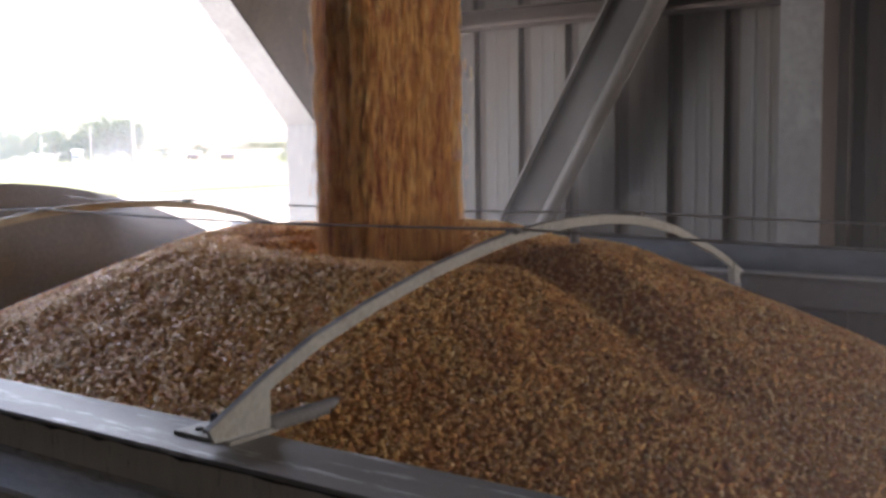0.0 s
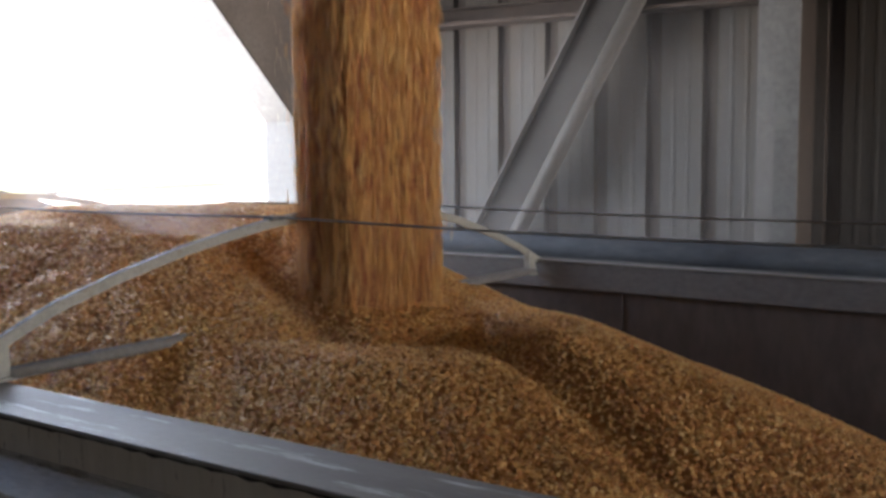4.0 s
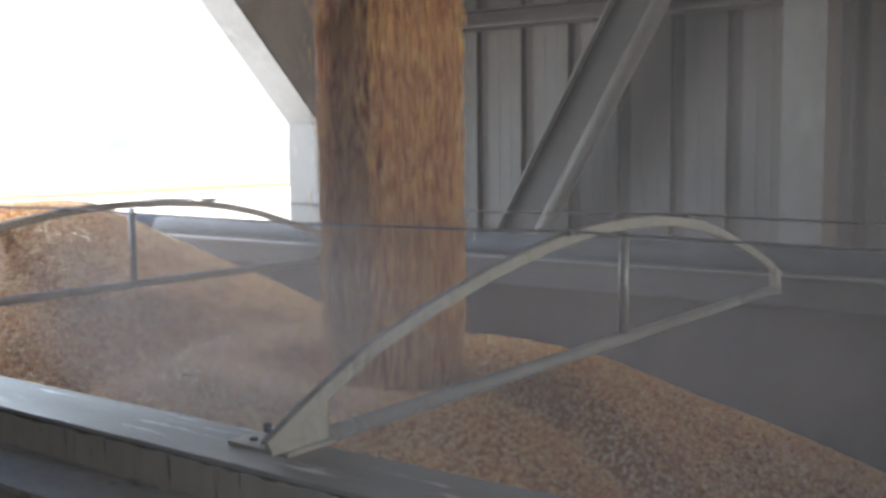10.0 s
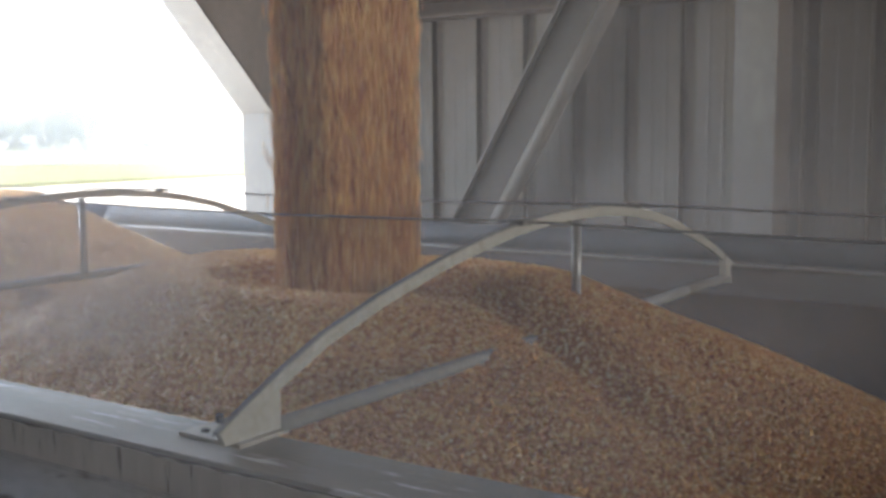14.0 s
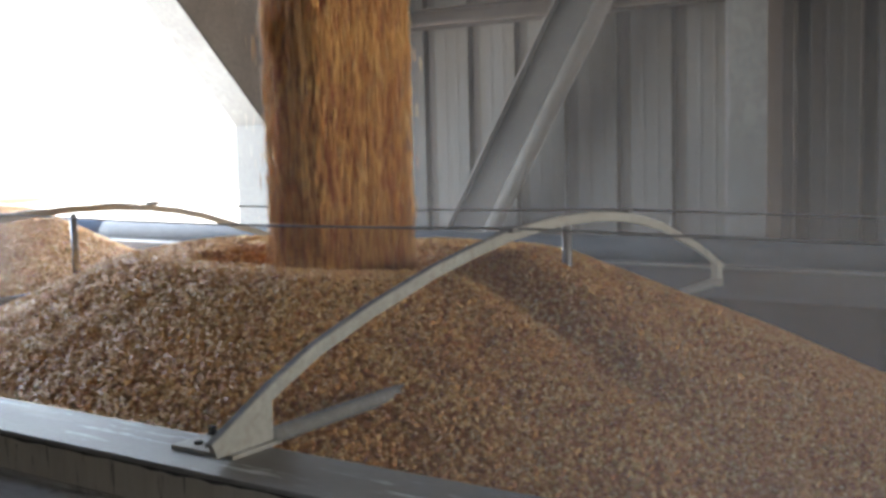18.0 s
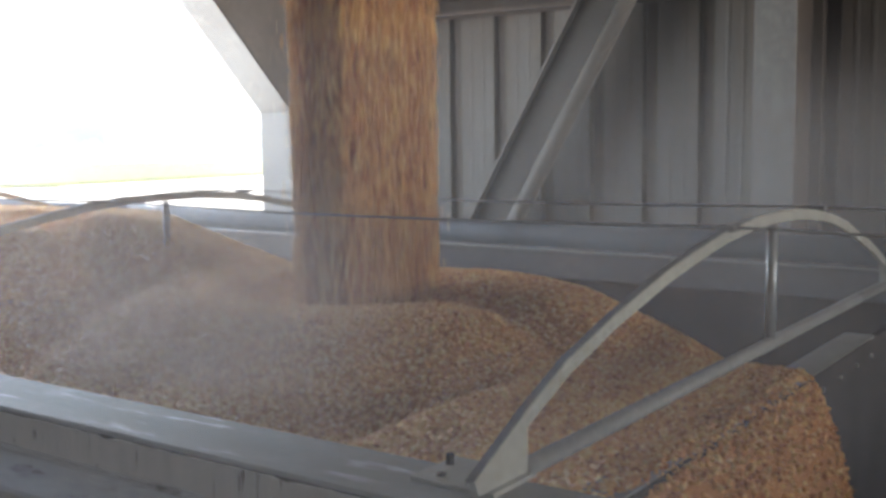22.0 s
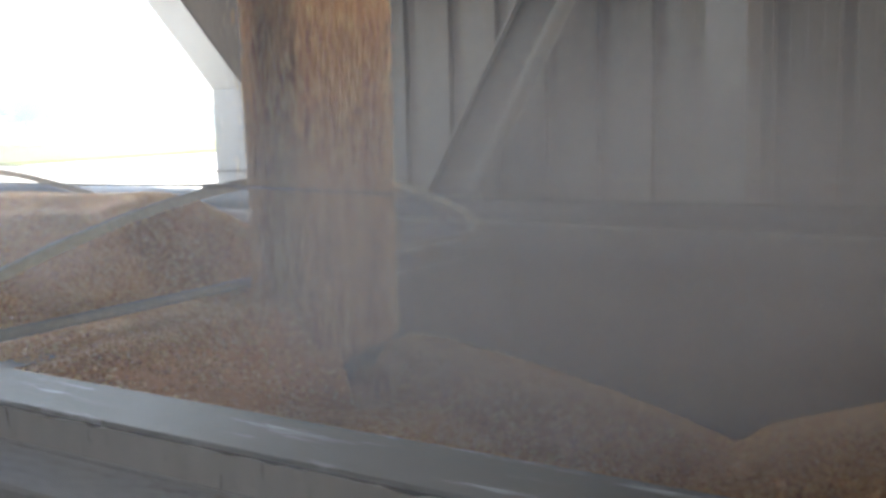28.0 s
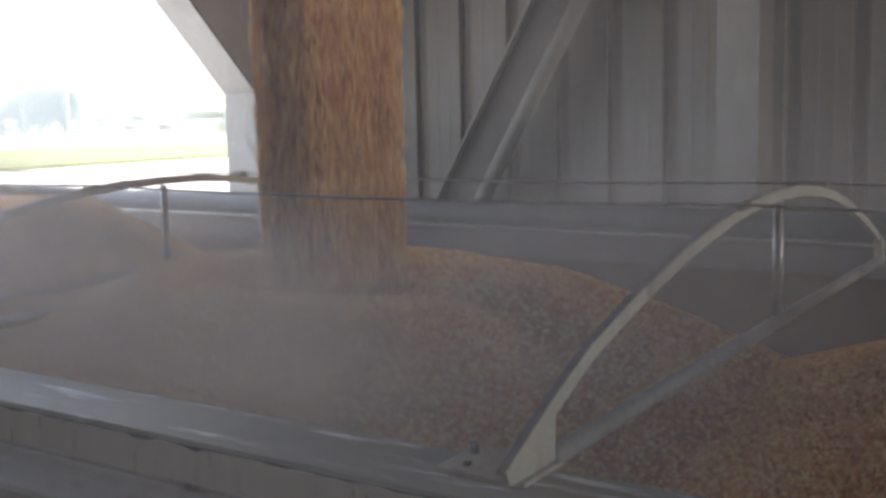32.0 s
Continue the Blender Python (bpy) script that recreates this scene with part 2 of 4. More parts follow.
WALL_Y, EXIT_X, ENTRY_X, BACK_Y, EAVE = 5.2, -4.75, 9.0, -3.2, 6.6
ground_bm = bmesh.new()
bmesh.ops.create_grid(ground_bm, x_segments=60, y_segments=60, size=1800)
ground = structure("ground", ground_bm, M_GROUND, "pale sunlit gravel yard reaching to the horizon", "ground")
floor = structure("floor", box(EXIT_X, ENTRY_X, BACK_Y, WALL_Y + 0.05, -0.2, 0.03), M_SLAB, "grey stained concrete slab of the drive-through lane", "floor")
field_bm = bmesh.new()
box(-420, -66, -250, 420, -0.3, 0.25, bm=field_bm)
field = structure("field", field_bm, M_FIELD, "bright green crop field beyond the gravel yard", "field")


def sheet_wall():
    """Ribbed sheets, seen from inside: a hollow rib every 0.305 m and two low ribs between."""
    wall = structure("wall_north", box(-4.45, ENTRY_X, WALL_Y + 0.06, WALL_Y + 0.1, 0.03, EAVE), M_DARK_BROWN, "ribbed grey sheet-metal wall streaked with dust", "wall")
    rib, first = 0.305, -3.60 - 0.305 * 3
    outline = []
    for j in range(3):
        o = j * rib
        outline += [(o - 0.002, 0.0), (o + 0.010, 0.03), (o + 0.070, 0.03), (o + 0.082, 0.0)]
        for c in (0.150, 0.228):
            outline += [(o + c - 0.014, 0.0), (o + c - 0.007, -0.002), (o + c + 0.007, -0.002), (o + c + 0.014, 0.0)]
    outline.append((3 * rib - 0.0015, 0.0))
    me = None
    z0, z1 = 0.05, EAVE
    for i in range(int((ENTRY_X - first) / (3 * rib))):
        if me is None:
            bm = bmesh.new()
            rows = [[bm.verts.new((x, y, z)) for x, y in outline] for z in (z0, z1)]
            for q in range(len(outline) - 1):
                bm.faces.new((rows[0][q], rows[0][q + 1], rows[1][q + 1], rows[1][q]))
            bm.faces.ensure_lookup_table()
            me = bpy.data.meshes.new("sheet_panel")
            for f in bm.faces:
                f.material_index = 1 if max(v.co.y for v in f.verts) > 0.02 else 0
            bm.to_mesh(me)
            bm.free()
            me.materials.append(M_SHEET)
            me.materials.append(M_DARK_BROWN)
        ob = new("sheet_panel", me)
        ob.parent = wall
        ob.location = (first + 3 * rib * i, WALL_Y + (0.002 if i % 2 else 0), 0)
    return wall


def girt(z):
    bm = prism([(WALL_Y - 0.01, z), (WALL_Y - 0.19, z), (WALL_Y - 0.19, z + 0.02), (WALL_Y - 0.172, z + 0.02), (WALL_Y - 0.172, z + 0.006), (WALL_Y - 0.018, z + 0.006),
                (WALL_Y - 0.018, z + 0.105), (WALL_Y - 0.10, z + 0.105), (WALL_Y - 0.10, z + 0.112), (WALL_Y - 0.01, z + 0.112)], "x", -4.34, ENTRY_X - 0.1)
    return structure("wall_girt", bm, M_GIRT, "brown dusty steel channel running along the sheet wall", "girt")


sheet_wall()
for zz in (1.5, EYE + 0.655, EAVE - 0.5):
    girt(zz)


def box_column(x0, x1):
    col = tagged(new("wall_column"), "pale grey square steel wall column with a brown flank", "column", kind="structure")
    part("face_plate", box(x0, x1, 4.935, 4.95, 0.055, EAVE, 0.003), M_FRAME, col)
    part("flank", box(x1 - 0.02, x1 - 0.004, 4.95, 5.19, 0.055, EAVE), M_DARK_BROWN, col, "brown flank plate")
    part("flank", box(x0 + 0.004, x0 + 0.02, 4.95, 5.19, 0.055, EAVE), M_DARK_BROWN, col, "brown flank plate")
    part("base_plate", box(x0 - 0.05, x1 + 0.05, 4.89, 5.19, 0.03, 0.055, 0.004), M_BRACE, col)
    return col


for xc in (-1.706, 1.7, 5.1):
    box_column(xc, xc + 0.195)


def brace():
    """The sloping wall brace: a channel with its lips towards the lane."""
    ob = tagged(new("wall_brace"), "dusty steel channel brace sloping up along the sheet wall", "brace", kind="structure")
    foot, top = Vector((-3.321, 5.0, EYE - 0.484)), Vector((-2.606, 5.0, EYE + 0.737))
    d = (top - foot).normalized()
    across = Vector((d.z, 0, -d.x))
    up = (EAVE - 0.5 - foot.z) / d.z
    down = (0.06 - foot.z) / d.z
    a0, a1 = foot + d * down, foot + d * up

    def bar(w0, w1, y0, y1):
        return sweep([a0, a1], lambda i, p: [p + across * w + Vector((0, y, 0)) for w, y in ((w0, y0), (w1, y0), (w1, y1), (w0, y1))])
    # web plate darker than the flange and tube
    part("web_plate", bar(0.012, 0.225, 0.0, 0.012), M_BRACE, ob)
    part("flange", bar(0.0, 0.012, -0.05, 0.012), M_TUBE, ob, "pale thin edge")
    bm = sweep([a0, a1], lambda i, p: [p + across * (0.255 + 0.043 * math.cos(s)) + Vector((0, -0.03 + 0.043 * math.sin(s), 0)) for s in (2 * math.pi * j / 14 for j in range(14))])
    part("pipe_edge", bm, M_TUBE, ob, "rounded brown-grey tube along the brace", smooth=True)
    return ob


brace()


def portal(x0, x1, y_in, knee_z, name="exit_frame"):
    """The tapered frame at the open end: inner flange, sloping haunch flange and web."""
    ob = tagged(new(name), "grey tapered steel portal frame with a sloping haunch", "frame", kind="structure")
    t = 0.02
    top_y, top_z = 2.45, knee_z + (y_in - 2.45) * 1.013
    part("inner_flange", box(x0, x1, y_in, y_in + t, 0.06, knee_z, 0.003), M_FRAME, ob)
    bm = prism([(y_in, knee_z), (y_in + t, knee_z), (top_y + t, top_z + 0.02), (top_y, top_z)], "x", x0, x1)
    part("haunch_flange", bm, M_FRAME, ob)
    xm = (x0 + x1) / 2 + 0.02
    bm = prism([(y_in + t, 0.06), (5.15, 0.06), (5.15, EAVE), (top_y, EAVE), (top_y + t, top_z + 0.02), (y_in + t, knee_z)], "x", xm - 0.006, xm + 0.006)
    part("web", bm, M_WEB, ob, "shaded frame web")
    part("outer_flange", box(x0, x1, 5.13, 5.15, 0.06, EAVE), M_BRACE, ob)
    bm = prism([(top_y, top_z), (top_y, top_z + 0.02), (-2.6, top_z + 0.32), (-2.6, top_z + 0.3)], "x", x0, x1)
    part("rafter_flange", bm, M_FRAME, ob)
    bm = prism([(top_y, top_z + 0.02), (top_y, EAVE), (-2.6, EAVE), (-2.6, top_z + 0.32)], "x", xm - 0.006, xm + 0.006)
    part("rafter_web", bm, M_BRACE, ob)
    return ob


portal(-4.60, -4.351, 4.65, EYE + 0.133)
structure("wall_exit_jamb", box(-4.45, -4.40, 5.15, WALL_Y + 0.06, 0.03, EAVE), M_SHEET, "narrow sheet-metal end wall beside the exit", "wall")
# out of view: both gables hang low to keep light off the upper walls
structure("wall_exit_head", box(EXIT_X - 0.05, EXIT_X, BACK_Y, 5.0, EYE + 1.45, EAVE), M_SHEET, "unseen sheet-metal gable above the exit, lowered to dim the walls", "wall")
# out of view: added end walls keep light off the stream's near face
structure("wall_exit_blocker", box(EXIT_X - 0.05, EXIT_X, BACK_Y, 0.85, 0.03, EYE + 1.45), M_SHEET, "unseen end wall added beside the exit to block light", "wall")
structure("wall_entrance_blocker", box(ENTRY_X, ENTRY_X + 0.05, BACK_Y, 0.4, 0.03, EYE + 1.45), M_SHEET, "unseen end wall added beside the entrance to block light", "wall")
structure("wall_south", box(EXIT_X, ENTRY_X, BACK_Y - 0.1, BACK_Y, 0.03, EAVE), M_SHEET, "plain sheet-metal wall across the lane", "wall")
structure("wall_entrance_head", box(ENTRY_X, ENTRY_X + 0.05, BACK_Y, WALL_Y, EYE + 1.45, EAVE), M_SHEET, "unseen sheet-metal gable above the entrance, lowered to dim the walls", "wall")
tagged(part("ceiling", box(EXIT_X, ENTRY_X, BACK_Y, WALL_Y + 0.1, EAVE, EAVE + 0.12), M_SHEET), "plain sheet-metal roof lining over the lane", "ceiling", kind="structure")

# ---- the trailer ----
# Its own space: x = 0 at the bow that is seen from 5.5 s on, y as in the world, z = 0 at the slab.
RIM = EYE - 0.526
NEAR0, NEAR1, FAR1, FAR0 = 1.190, 1.360, 3.72, 3.86
FRONT, REAR = -4.92, 7.6
BOWS = (-4.06, -2.042, 0.0, 2.155, 4.24, 6.3)
DIVIDER = 2.26
trailer = tagged(new("grain_trailer"), "pale dusty grain hopper trailer with arched roof bows", "trailer")
STREAM_X, STREAM_Y = -2.05, 2.52

part("near_top_rail", box(FRONT, REAR, NEAR0, NEAR1, RIM - 0.010, RIM, 0.003), M_RAIL, trailer, "dusty pale top rail, rubbed streaks with painted sky sheen")


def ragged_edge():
    """The rail's outer lip, crusted with dark dirt of uneven depth that also draws its shadow line."""
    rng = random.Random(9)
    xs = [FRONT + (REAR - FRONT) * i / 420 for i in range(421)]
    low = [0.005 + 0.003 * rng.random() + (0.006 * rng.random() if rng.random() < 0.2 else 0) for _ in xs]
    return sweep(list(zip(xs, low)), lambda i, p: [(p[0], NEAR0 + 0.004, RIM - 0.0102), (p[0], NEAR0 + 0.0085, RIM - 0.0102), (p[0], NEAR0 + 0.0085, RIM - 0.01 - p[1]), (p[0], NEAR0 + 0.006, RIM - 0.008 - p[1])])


# black strip stands for dirt and for the lip's own shadow
part("near_lip", ragged_edge(), M_GRIME_SHADE, trailer, "black crust of dirt and painted shadow under the rail's lip")
part("near_rail_face", box(FRONT, REAR, NEAR0 + 0.008, NEAR0 + 0.04, RIM - 0.078, RIM - 0.0105), M_LIT_SIDE, trailer, "pale rail face with dark run-off streaks")
part("near_seam", box(FRONT, REAR, NEAR0 + 0.002, NEAR0 + 0.036, RIM - 0.086, RIM - 0.078, 0.002), M_LIT_LEDGE, trailer, "rusty seam under the rail face")
part("near_ledge", prism([(NEAR0 + 0.03, RIM - 0.086), (NEAR0 - 0.012, RIM - 0.0865), (NEAR0 - 0.085, RIM - 0.116), (NEAR0 - 0.09, RIM - 0.124), (NEAR0 - 0.09, RIM - 0.19), (NEAR0 + 0.02, RIM - 0.25), (NEAR0 + 0.03, RIM - 0.25)], "x", FRONT, REAR), M_LIT_LEDGE, trailer, "sloping ledge of bare and dusty metal")
part("near_side", box(FRONT, REAR, NEAR0 + 0.02, NEAR0 + 0.06, 0.95, RIM - 0.25), M_PAINT, trailer)
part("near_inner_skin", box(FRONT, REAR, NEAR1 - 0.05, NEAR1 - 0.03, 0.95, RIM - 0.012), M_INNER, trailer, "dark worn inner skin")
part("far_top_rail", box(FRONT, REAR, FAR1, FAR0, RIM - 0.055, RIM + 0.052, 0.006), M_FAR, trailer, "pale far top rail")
part("far_lip", box(FRONT, REAR, FAR1 - 0.006, FAR1 + 0.03, RIM + 0.052, RIM + 0.058, 0.002), M_PAINT, trailer, "bright thin lip of the far rail")
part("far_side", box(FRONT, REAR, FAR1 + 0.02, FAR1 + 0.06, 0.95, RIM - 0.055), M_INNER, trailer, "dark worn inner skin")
part("far_outer_skin", box(FRONT, REAR, FAR0 - 0.05, FAR0 - 0.02, 0.95, RIM - 0.055), M_PAINT, trailer)
for i in range(6):
    xs = FRONT + 1.05 + 2.2 * i
    part("wall_seam", box(xs, xs + 0.008, FAR1 + 0.012, FAR1 + 0.02, 1.2, RIM - 0.055, 0.002), M_INNER, trailer)
for i in range(10):
    xs = FRONT + 0.5 + 1.22 * i
    part("side_post", box(xs, xs + 0.05, NEAR0 - 0.02, NEAR0 + 0.02, 0.95, RIM - 0.25, 0.006), M_PAINT, trailer)


def end_wall(x0, x1, arch, name):
    n = 20
    line = [(NEAR0, 0.95)] + [(NEAR0 + (FAR0 - NEAR0) * i / n, RIM + 0.03 + arch * math.sin(math.pi * i / n) ** 0.8) for i in range(n + 1)] + [(FAR0, 0.95)]
    part(name, prism(line, "x", x0, x1), M_CAP, trailer, "blue-grey arched vinyl end cap")


end_wall(FRONT - 0.03, FRONT, 0.36, "front_wall")
end_wall(REAR, REAR + 0.03, 0.36, "rear_wall")
# divider darker brown than the inner skins
part("divider", box(DIVIDER, DIVIDER + 0.02, NEAR1 - 0.03, FAR1 + 0.02, 0.95, RIM - 0.04), M_DIVIDER, trailer, "dark brown cross wall")
part("divider_cap", box(DIVIDER - 0.06, DIVIDER + 0.02, NEAR1 - 0.03, 3.02, RIM - 0.04, RIM - 0.034, 0.002), M_PAINT, trailer, "dusty flat cap of the divider")
part("divider_lip", box(DIVIDER + 0.02, DIVIDER + 0.026, NEAR1 - 0.03, 2.95, RIM - 0.10, RIM - 0.036, 0.002), M_DIVIDER, trailer)
for i in range(11):
    yb_ = NEAR1 + 0.08 + 0.15 * i
    part("bolt", rod([(DIVIDER + 0.024, yb_, RIM - 0.075), (DIVIDER + 0.034, yb_, RIM - 0.075)], 0.006, 6), M_PAINT, trailer)
for xa, xb in ((FRONT, DIVIDER), (DIVIDER + 0.025, REAR)):
    xm = (xa + xb) / 2
    bm = bmesh.new()
    for q0, q1 in ((xa, xm - 0.4), (xb, xm + 0.4)):
        prism([(q0, 0.95), (q0, 0.93), (q1, 0.45), (q1, 0.47)], "y", NEAR1 - 0.05, FAR1 + 0.02, bm=bm)
    prism([(xm - 0.45, 0.45), (xm + 0.45, 0.45), (xm + 0.45, 0.48), (xm - 0.45, 0.48)], "y", NEAR1 - 0.05, FAR1 + 0.02, bm=bm)
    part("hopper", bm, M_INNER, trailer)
    for ys in (NEAR0 + 0.05, FAR0 - 0.06):
        part("hopper_side", prism([(xa, 0.95), (xb, 0.95), (xm + 0.45, 0.45), (xm - 0.45, 0.45)], "y", ys, ys + 0.02), M_PAINT, trailer)
for xw in (5.9, 7.0):
    for y0, y1 in ((NEAR0 + 0.03, NEAR0 + 0.3), (FAR0 - 0.3, FAR0 - 0.03)):
        tyre = part("wheel", sweep([y0, y1], lambda i, y: [(xw + 0.5 * math.cos(s), y, 0.53 + 0.5 * math.sin(s)) for s in (2 * math.pi * j / 28 for j in range(28))]), M_RUBBER, trailer)
        part("rim", sweep([y0 - 0.01, y1 + 0.01], lambda i, y: [(xw + 0.28 * math.cos(s), y, 0.53 + 0.28 * math.sin(s)) for s in (2 * math.pi * j / 20 for j in range(20))]), M_STEEL, tyre)
    part("axle", rod([(xw, NEAR0 + 0.1, 0.53), (xw, FAR0 - 0.1, 0.53)], 0.07), M_RUBBER, trailer)
    part("axle_hanger", box(xw - 0.1, xw + 0.1, NEAR0 + 0.5, NEAR0 + 0.58, 0.5, 1.2), M_RUBBER, trailer)
    part("axle_hanger", box(xw - 0.1, xw + 0.1, FAR0 - 0.58, FAR0 - 0.5, 0.5, 1.2), M_RUBBER, trailer)


# the arch of a roof bow: y, height over the lens level
ARCH = [(1.222, -0.491), (1.30, -0.452), (1.369, -0.418), (1.493, -0.366), (1.667, -0.316), (1.887, -0.265), (2.05, -0.237), (2.211, -0.214), (2.366, -0.201),
        (2.52, -0.196), (2.70, -0.199), (2.876, -0.213), (3.02, -0.233), (3.173, -0.265), (3.32, -0.308), (3.472, -0.354), (3.60, -0.400), (3.72, -0.452), (3.838, -0.50)]


def bow(x):
    arch = part("roof_bow", sweep([(y, EYE + z) for y, z in ARCH], lambda i, p: [
        (x + w, p[0] + nrm[0] * h, p[1] + nrm[1] * h) for nrm in [(lambda d: (-d[1], d[0]))((lambda a, b: ((b[0] - a[0]) / math.hypot(b[0] - a[0], b[1] - a[1]), (b[1] - a[1]) / math.hypot(b[0] - a[0], b[1] - a[1])))(
            ARCH[max(i - 1, 0)], ARCH[min(i + 1, len(ARCH) - 1)]))] for w, h in ((-0.006, -0.026), (0.006, -0.026), (0.006, -0.003), (0.004, 0.0), (-0.004, 0.0), (-0.006, -0.003))]),
        M_BOW, trailer, "cream painted arched roof bow")
    strip = [(y, z) for y, z in ARCH if y < 2.4]
    part("edge_strip", sweep(strip, lambda i, p: [(x - w, p[0] - 0.003, EYE + p[1] + h) for w, h in ((0.0078, -0.006), (0.0078, 0.0025), (-0.0070, 0.0025), (-0.0070, 0.0006), (0.0063, 0.0006), (0.0063, -0.006))]), M_ROPE, arch, "dark wear strip on the bow's edge")
    if x > BOWS[0]:
        part("tie_bar", rod([(x, 1.372, EYE - 0.511), (x, 3.70, EYE - 0.511)], 0.016, 12), M_PAINT, arch, "pale straight tube across the trailer", smooth=True)
        part("strut", rod([(x, 2.52, EYE - 0.51), (x, 2.52, EYE - 0.225)], 0.013, 12), M_STEEL, arch, "bare zinc strut", smooth=True)
    part("gusset", prism([(1.228, EYE - 0.516), (1.372, EYE - 0.516), (1.372, EYE - 0.445), (1.36, EYE - 0.440), (1.30, EYE - 0.474)], "x", x - 0.004, x + 0.004), M_BOW, arch)
    part("foot_plate", box(x - 0.14, x + 0.012, 1.262, 1.385, RIM, RIM + 0.008, 0.002), M_BOW, arch)
    part("bolt", rod([(x - 0.10, 1.290, RIM + 0.007), (x - 0.10, 1.290, RIM + 0.012)], 0.008, 6), M_RUBBER, arch)
    part("bolt", rod([(x - 0.122, 1.345, RIM + 0.007), (x - 0.122, 1.345, RIM + 0.024)], 0.008, 6), M_RUBBER, arch)
    part("end_post", prism([(3.640, EYE - 0.425), (3.672, EYE - 0.438), (3.712, EYE - 0.532), (3.655, EYE - 0.528), (3.650, EYE - 0.50)], "x", x - 0.013, x + 0.013), M_BOW, arch)
    part("tarp_hook", rod([(x + 0.012, 3.80, EYE - 0.494), (x + 0.045, 3.80, EYE - 0.498), (x + 0.065, 3.80, EYE - 0.487)], 0.007, 8), M_BOW, arch)
    part("cable_clip", box(x - 0.02, x + 0.02, 2.205, 2.25, EYE - 0.218, EYE - 0.204, 0.004), M_ROPE, arch)
    part("cable_clip", box(x - 0.02, x + 0.02, 2.88, 2.92, EYE - 0.216, EYE - 0.202, 0.004), M_ROPE, arch)
    return arch


for xb in BOWS:
    bow(xb)
for yc, zc in ((2.228, -0.208), (2.90, -0.207)):
    pts = []
    marks = [FRONT, *BOWS, REAR]
    for p0, p1 in zip(marks, marks[1:]):
        for i in range(6):
            u = i / 6
            pts.append((p0 + (p1 - p0) * u, yc + 0.004 * math.sin(p0 * 3 + u * 5), EYE + zc - 0.012 * math.sin(math.pi * u)))
    pts.append((REAR, yc, EYE + zc))
    part("cable", rod(pts, 0.0036, 6), M_ROPE, trailer, "thin taut cable over the bows", smooth=True)
rnd = random.Random(4)
tarp_pts = [(FRONT + (REAR - FRONT) * i / 160, 3.945, EYE - 0.447) for i in range(161)]
wob = [(rnd.uniform(-1, 1), rnd.uniform(-1, 1)) for _ in tarp_pts]


def tarp_ring(i, p):
    r = 0.062 + 0.0025 * wob[i][0]
    return [(p[0], p[1] + r * math.cos(s) * (1 + 0.03 * math.sin(3 * s + p[0] * 2)), p[2] + r * math.sin(s) + 0.003 * wob[i][1]) for s in (2 * math.pi * j / 18 for j in range(18))]


part("rolled_tarp", sweep(tarp_pts, tarp_ring), M_TARP, trailer, "dark rolled vinyl tarp lying along the far rail", smooth=True)


# ---- the corn ----
def turn_matrices(rng, n, tilt):
    """Random turns about z, then leaning by up to tilt radians."""
    az, a1, a2 = rng.uniform(0, 2 * np.pi, n), rng.uniform(-tilt, tilt, n), rng.uniform(-tilt, tilt, n)
    z = np.zeros(n)
    o = np.ones(n)
    rz = np.stack([np.cos(az), -np.sin(az), z, np.sin(az), np.cos(az), z, z, z, o], 1).reshape(n, 3, 3)
    rx = np.stack([o, z, z, z, np.cos(a1), -np.sin(a1), z, np.sin(a1), np.cos(a1)], 1).reshape(n, 3, 3)
    ry = np.stack([np.cos(a2), z, np.sin(a2), z, o, z, -np.sin(a2), z, np.cos(a2)], 1).reshape(n, 3, 3)
    return rx @ ry @ rz


def kernels(rng, places, base_verts, base_faces, tilt, size=0.25):
    n = len(places)
    turns = turn_matrices(rng, n, tilt)
    scale = rng.uniform(1 - size, 1 + size, (n, 1, 3))
    v = np.einsum("nij,nkj->nki", turns, base_verts[None] * scale) + places[:, None, :]
    f = base_faces[None] + (np.arange(n) * len(base_verts))[:, None, None]
    return v.reshape(-1, 3), f.reshape(-1, 3)


DOME_V = np.array([(-0.0070, 0, -0.003), (0, -0.0054, -0.003), (0.0062, -0.001, -0.003), (0, 0.0054, -0.003), (-0.001, 0, 0.0044)]) * 1.15
DOME_F = np.array([(0, 1, 4), (1, 2, 4), (2, 3, 4), (3, 0, 4)])
BEAD_V = np.array([(-0.005, 0, 0), (0, -0.0042, 0), (0.005, 0, 0), (0, 0.0042, 0), (0, 0, 0.0068), (0, 0, -0.0062)])
BEAD_F = np.array([(0, 1, 4), (1, 2, 4), (2, 3, 4), (3, 0, 4), (1, 0, 5), (2, 1, 5), (3, 2, 5), (0, 3, 5)])


def lumps(rng, x, y, scale, count=24):
    """Gentle unevenness: a sum of waves of random heading."""
    out = np.zeros_like(x)
    for _ in range(count):
        w = rng.uniform(1.5, 9) * scale
        th = rng.uniform(0, 2 * np.pi)
        out += np.sin(w * (x * np.cos(th) + y * np.sin(th)) + rng.uniform(0, 6.3)) / w
    return out


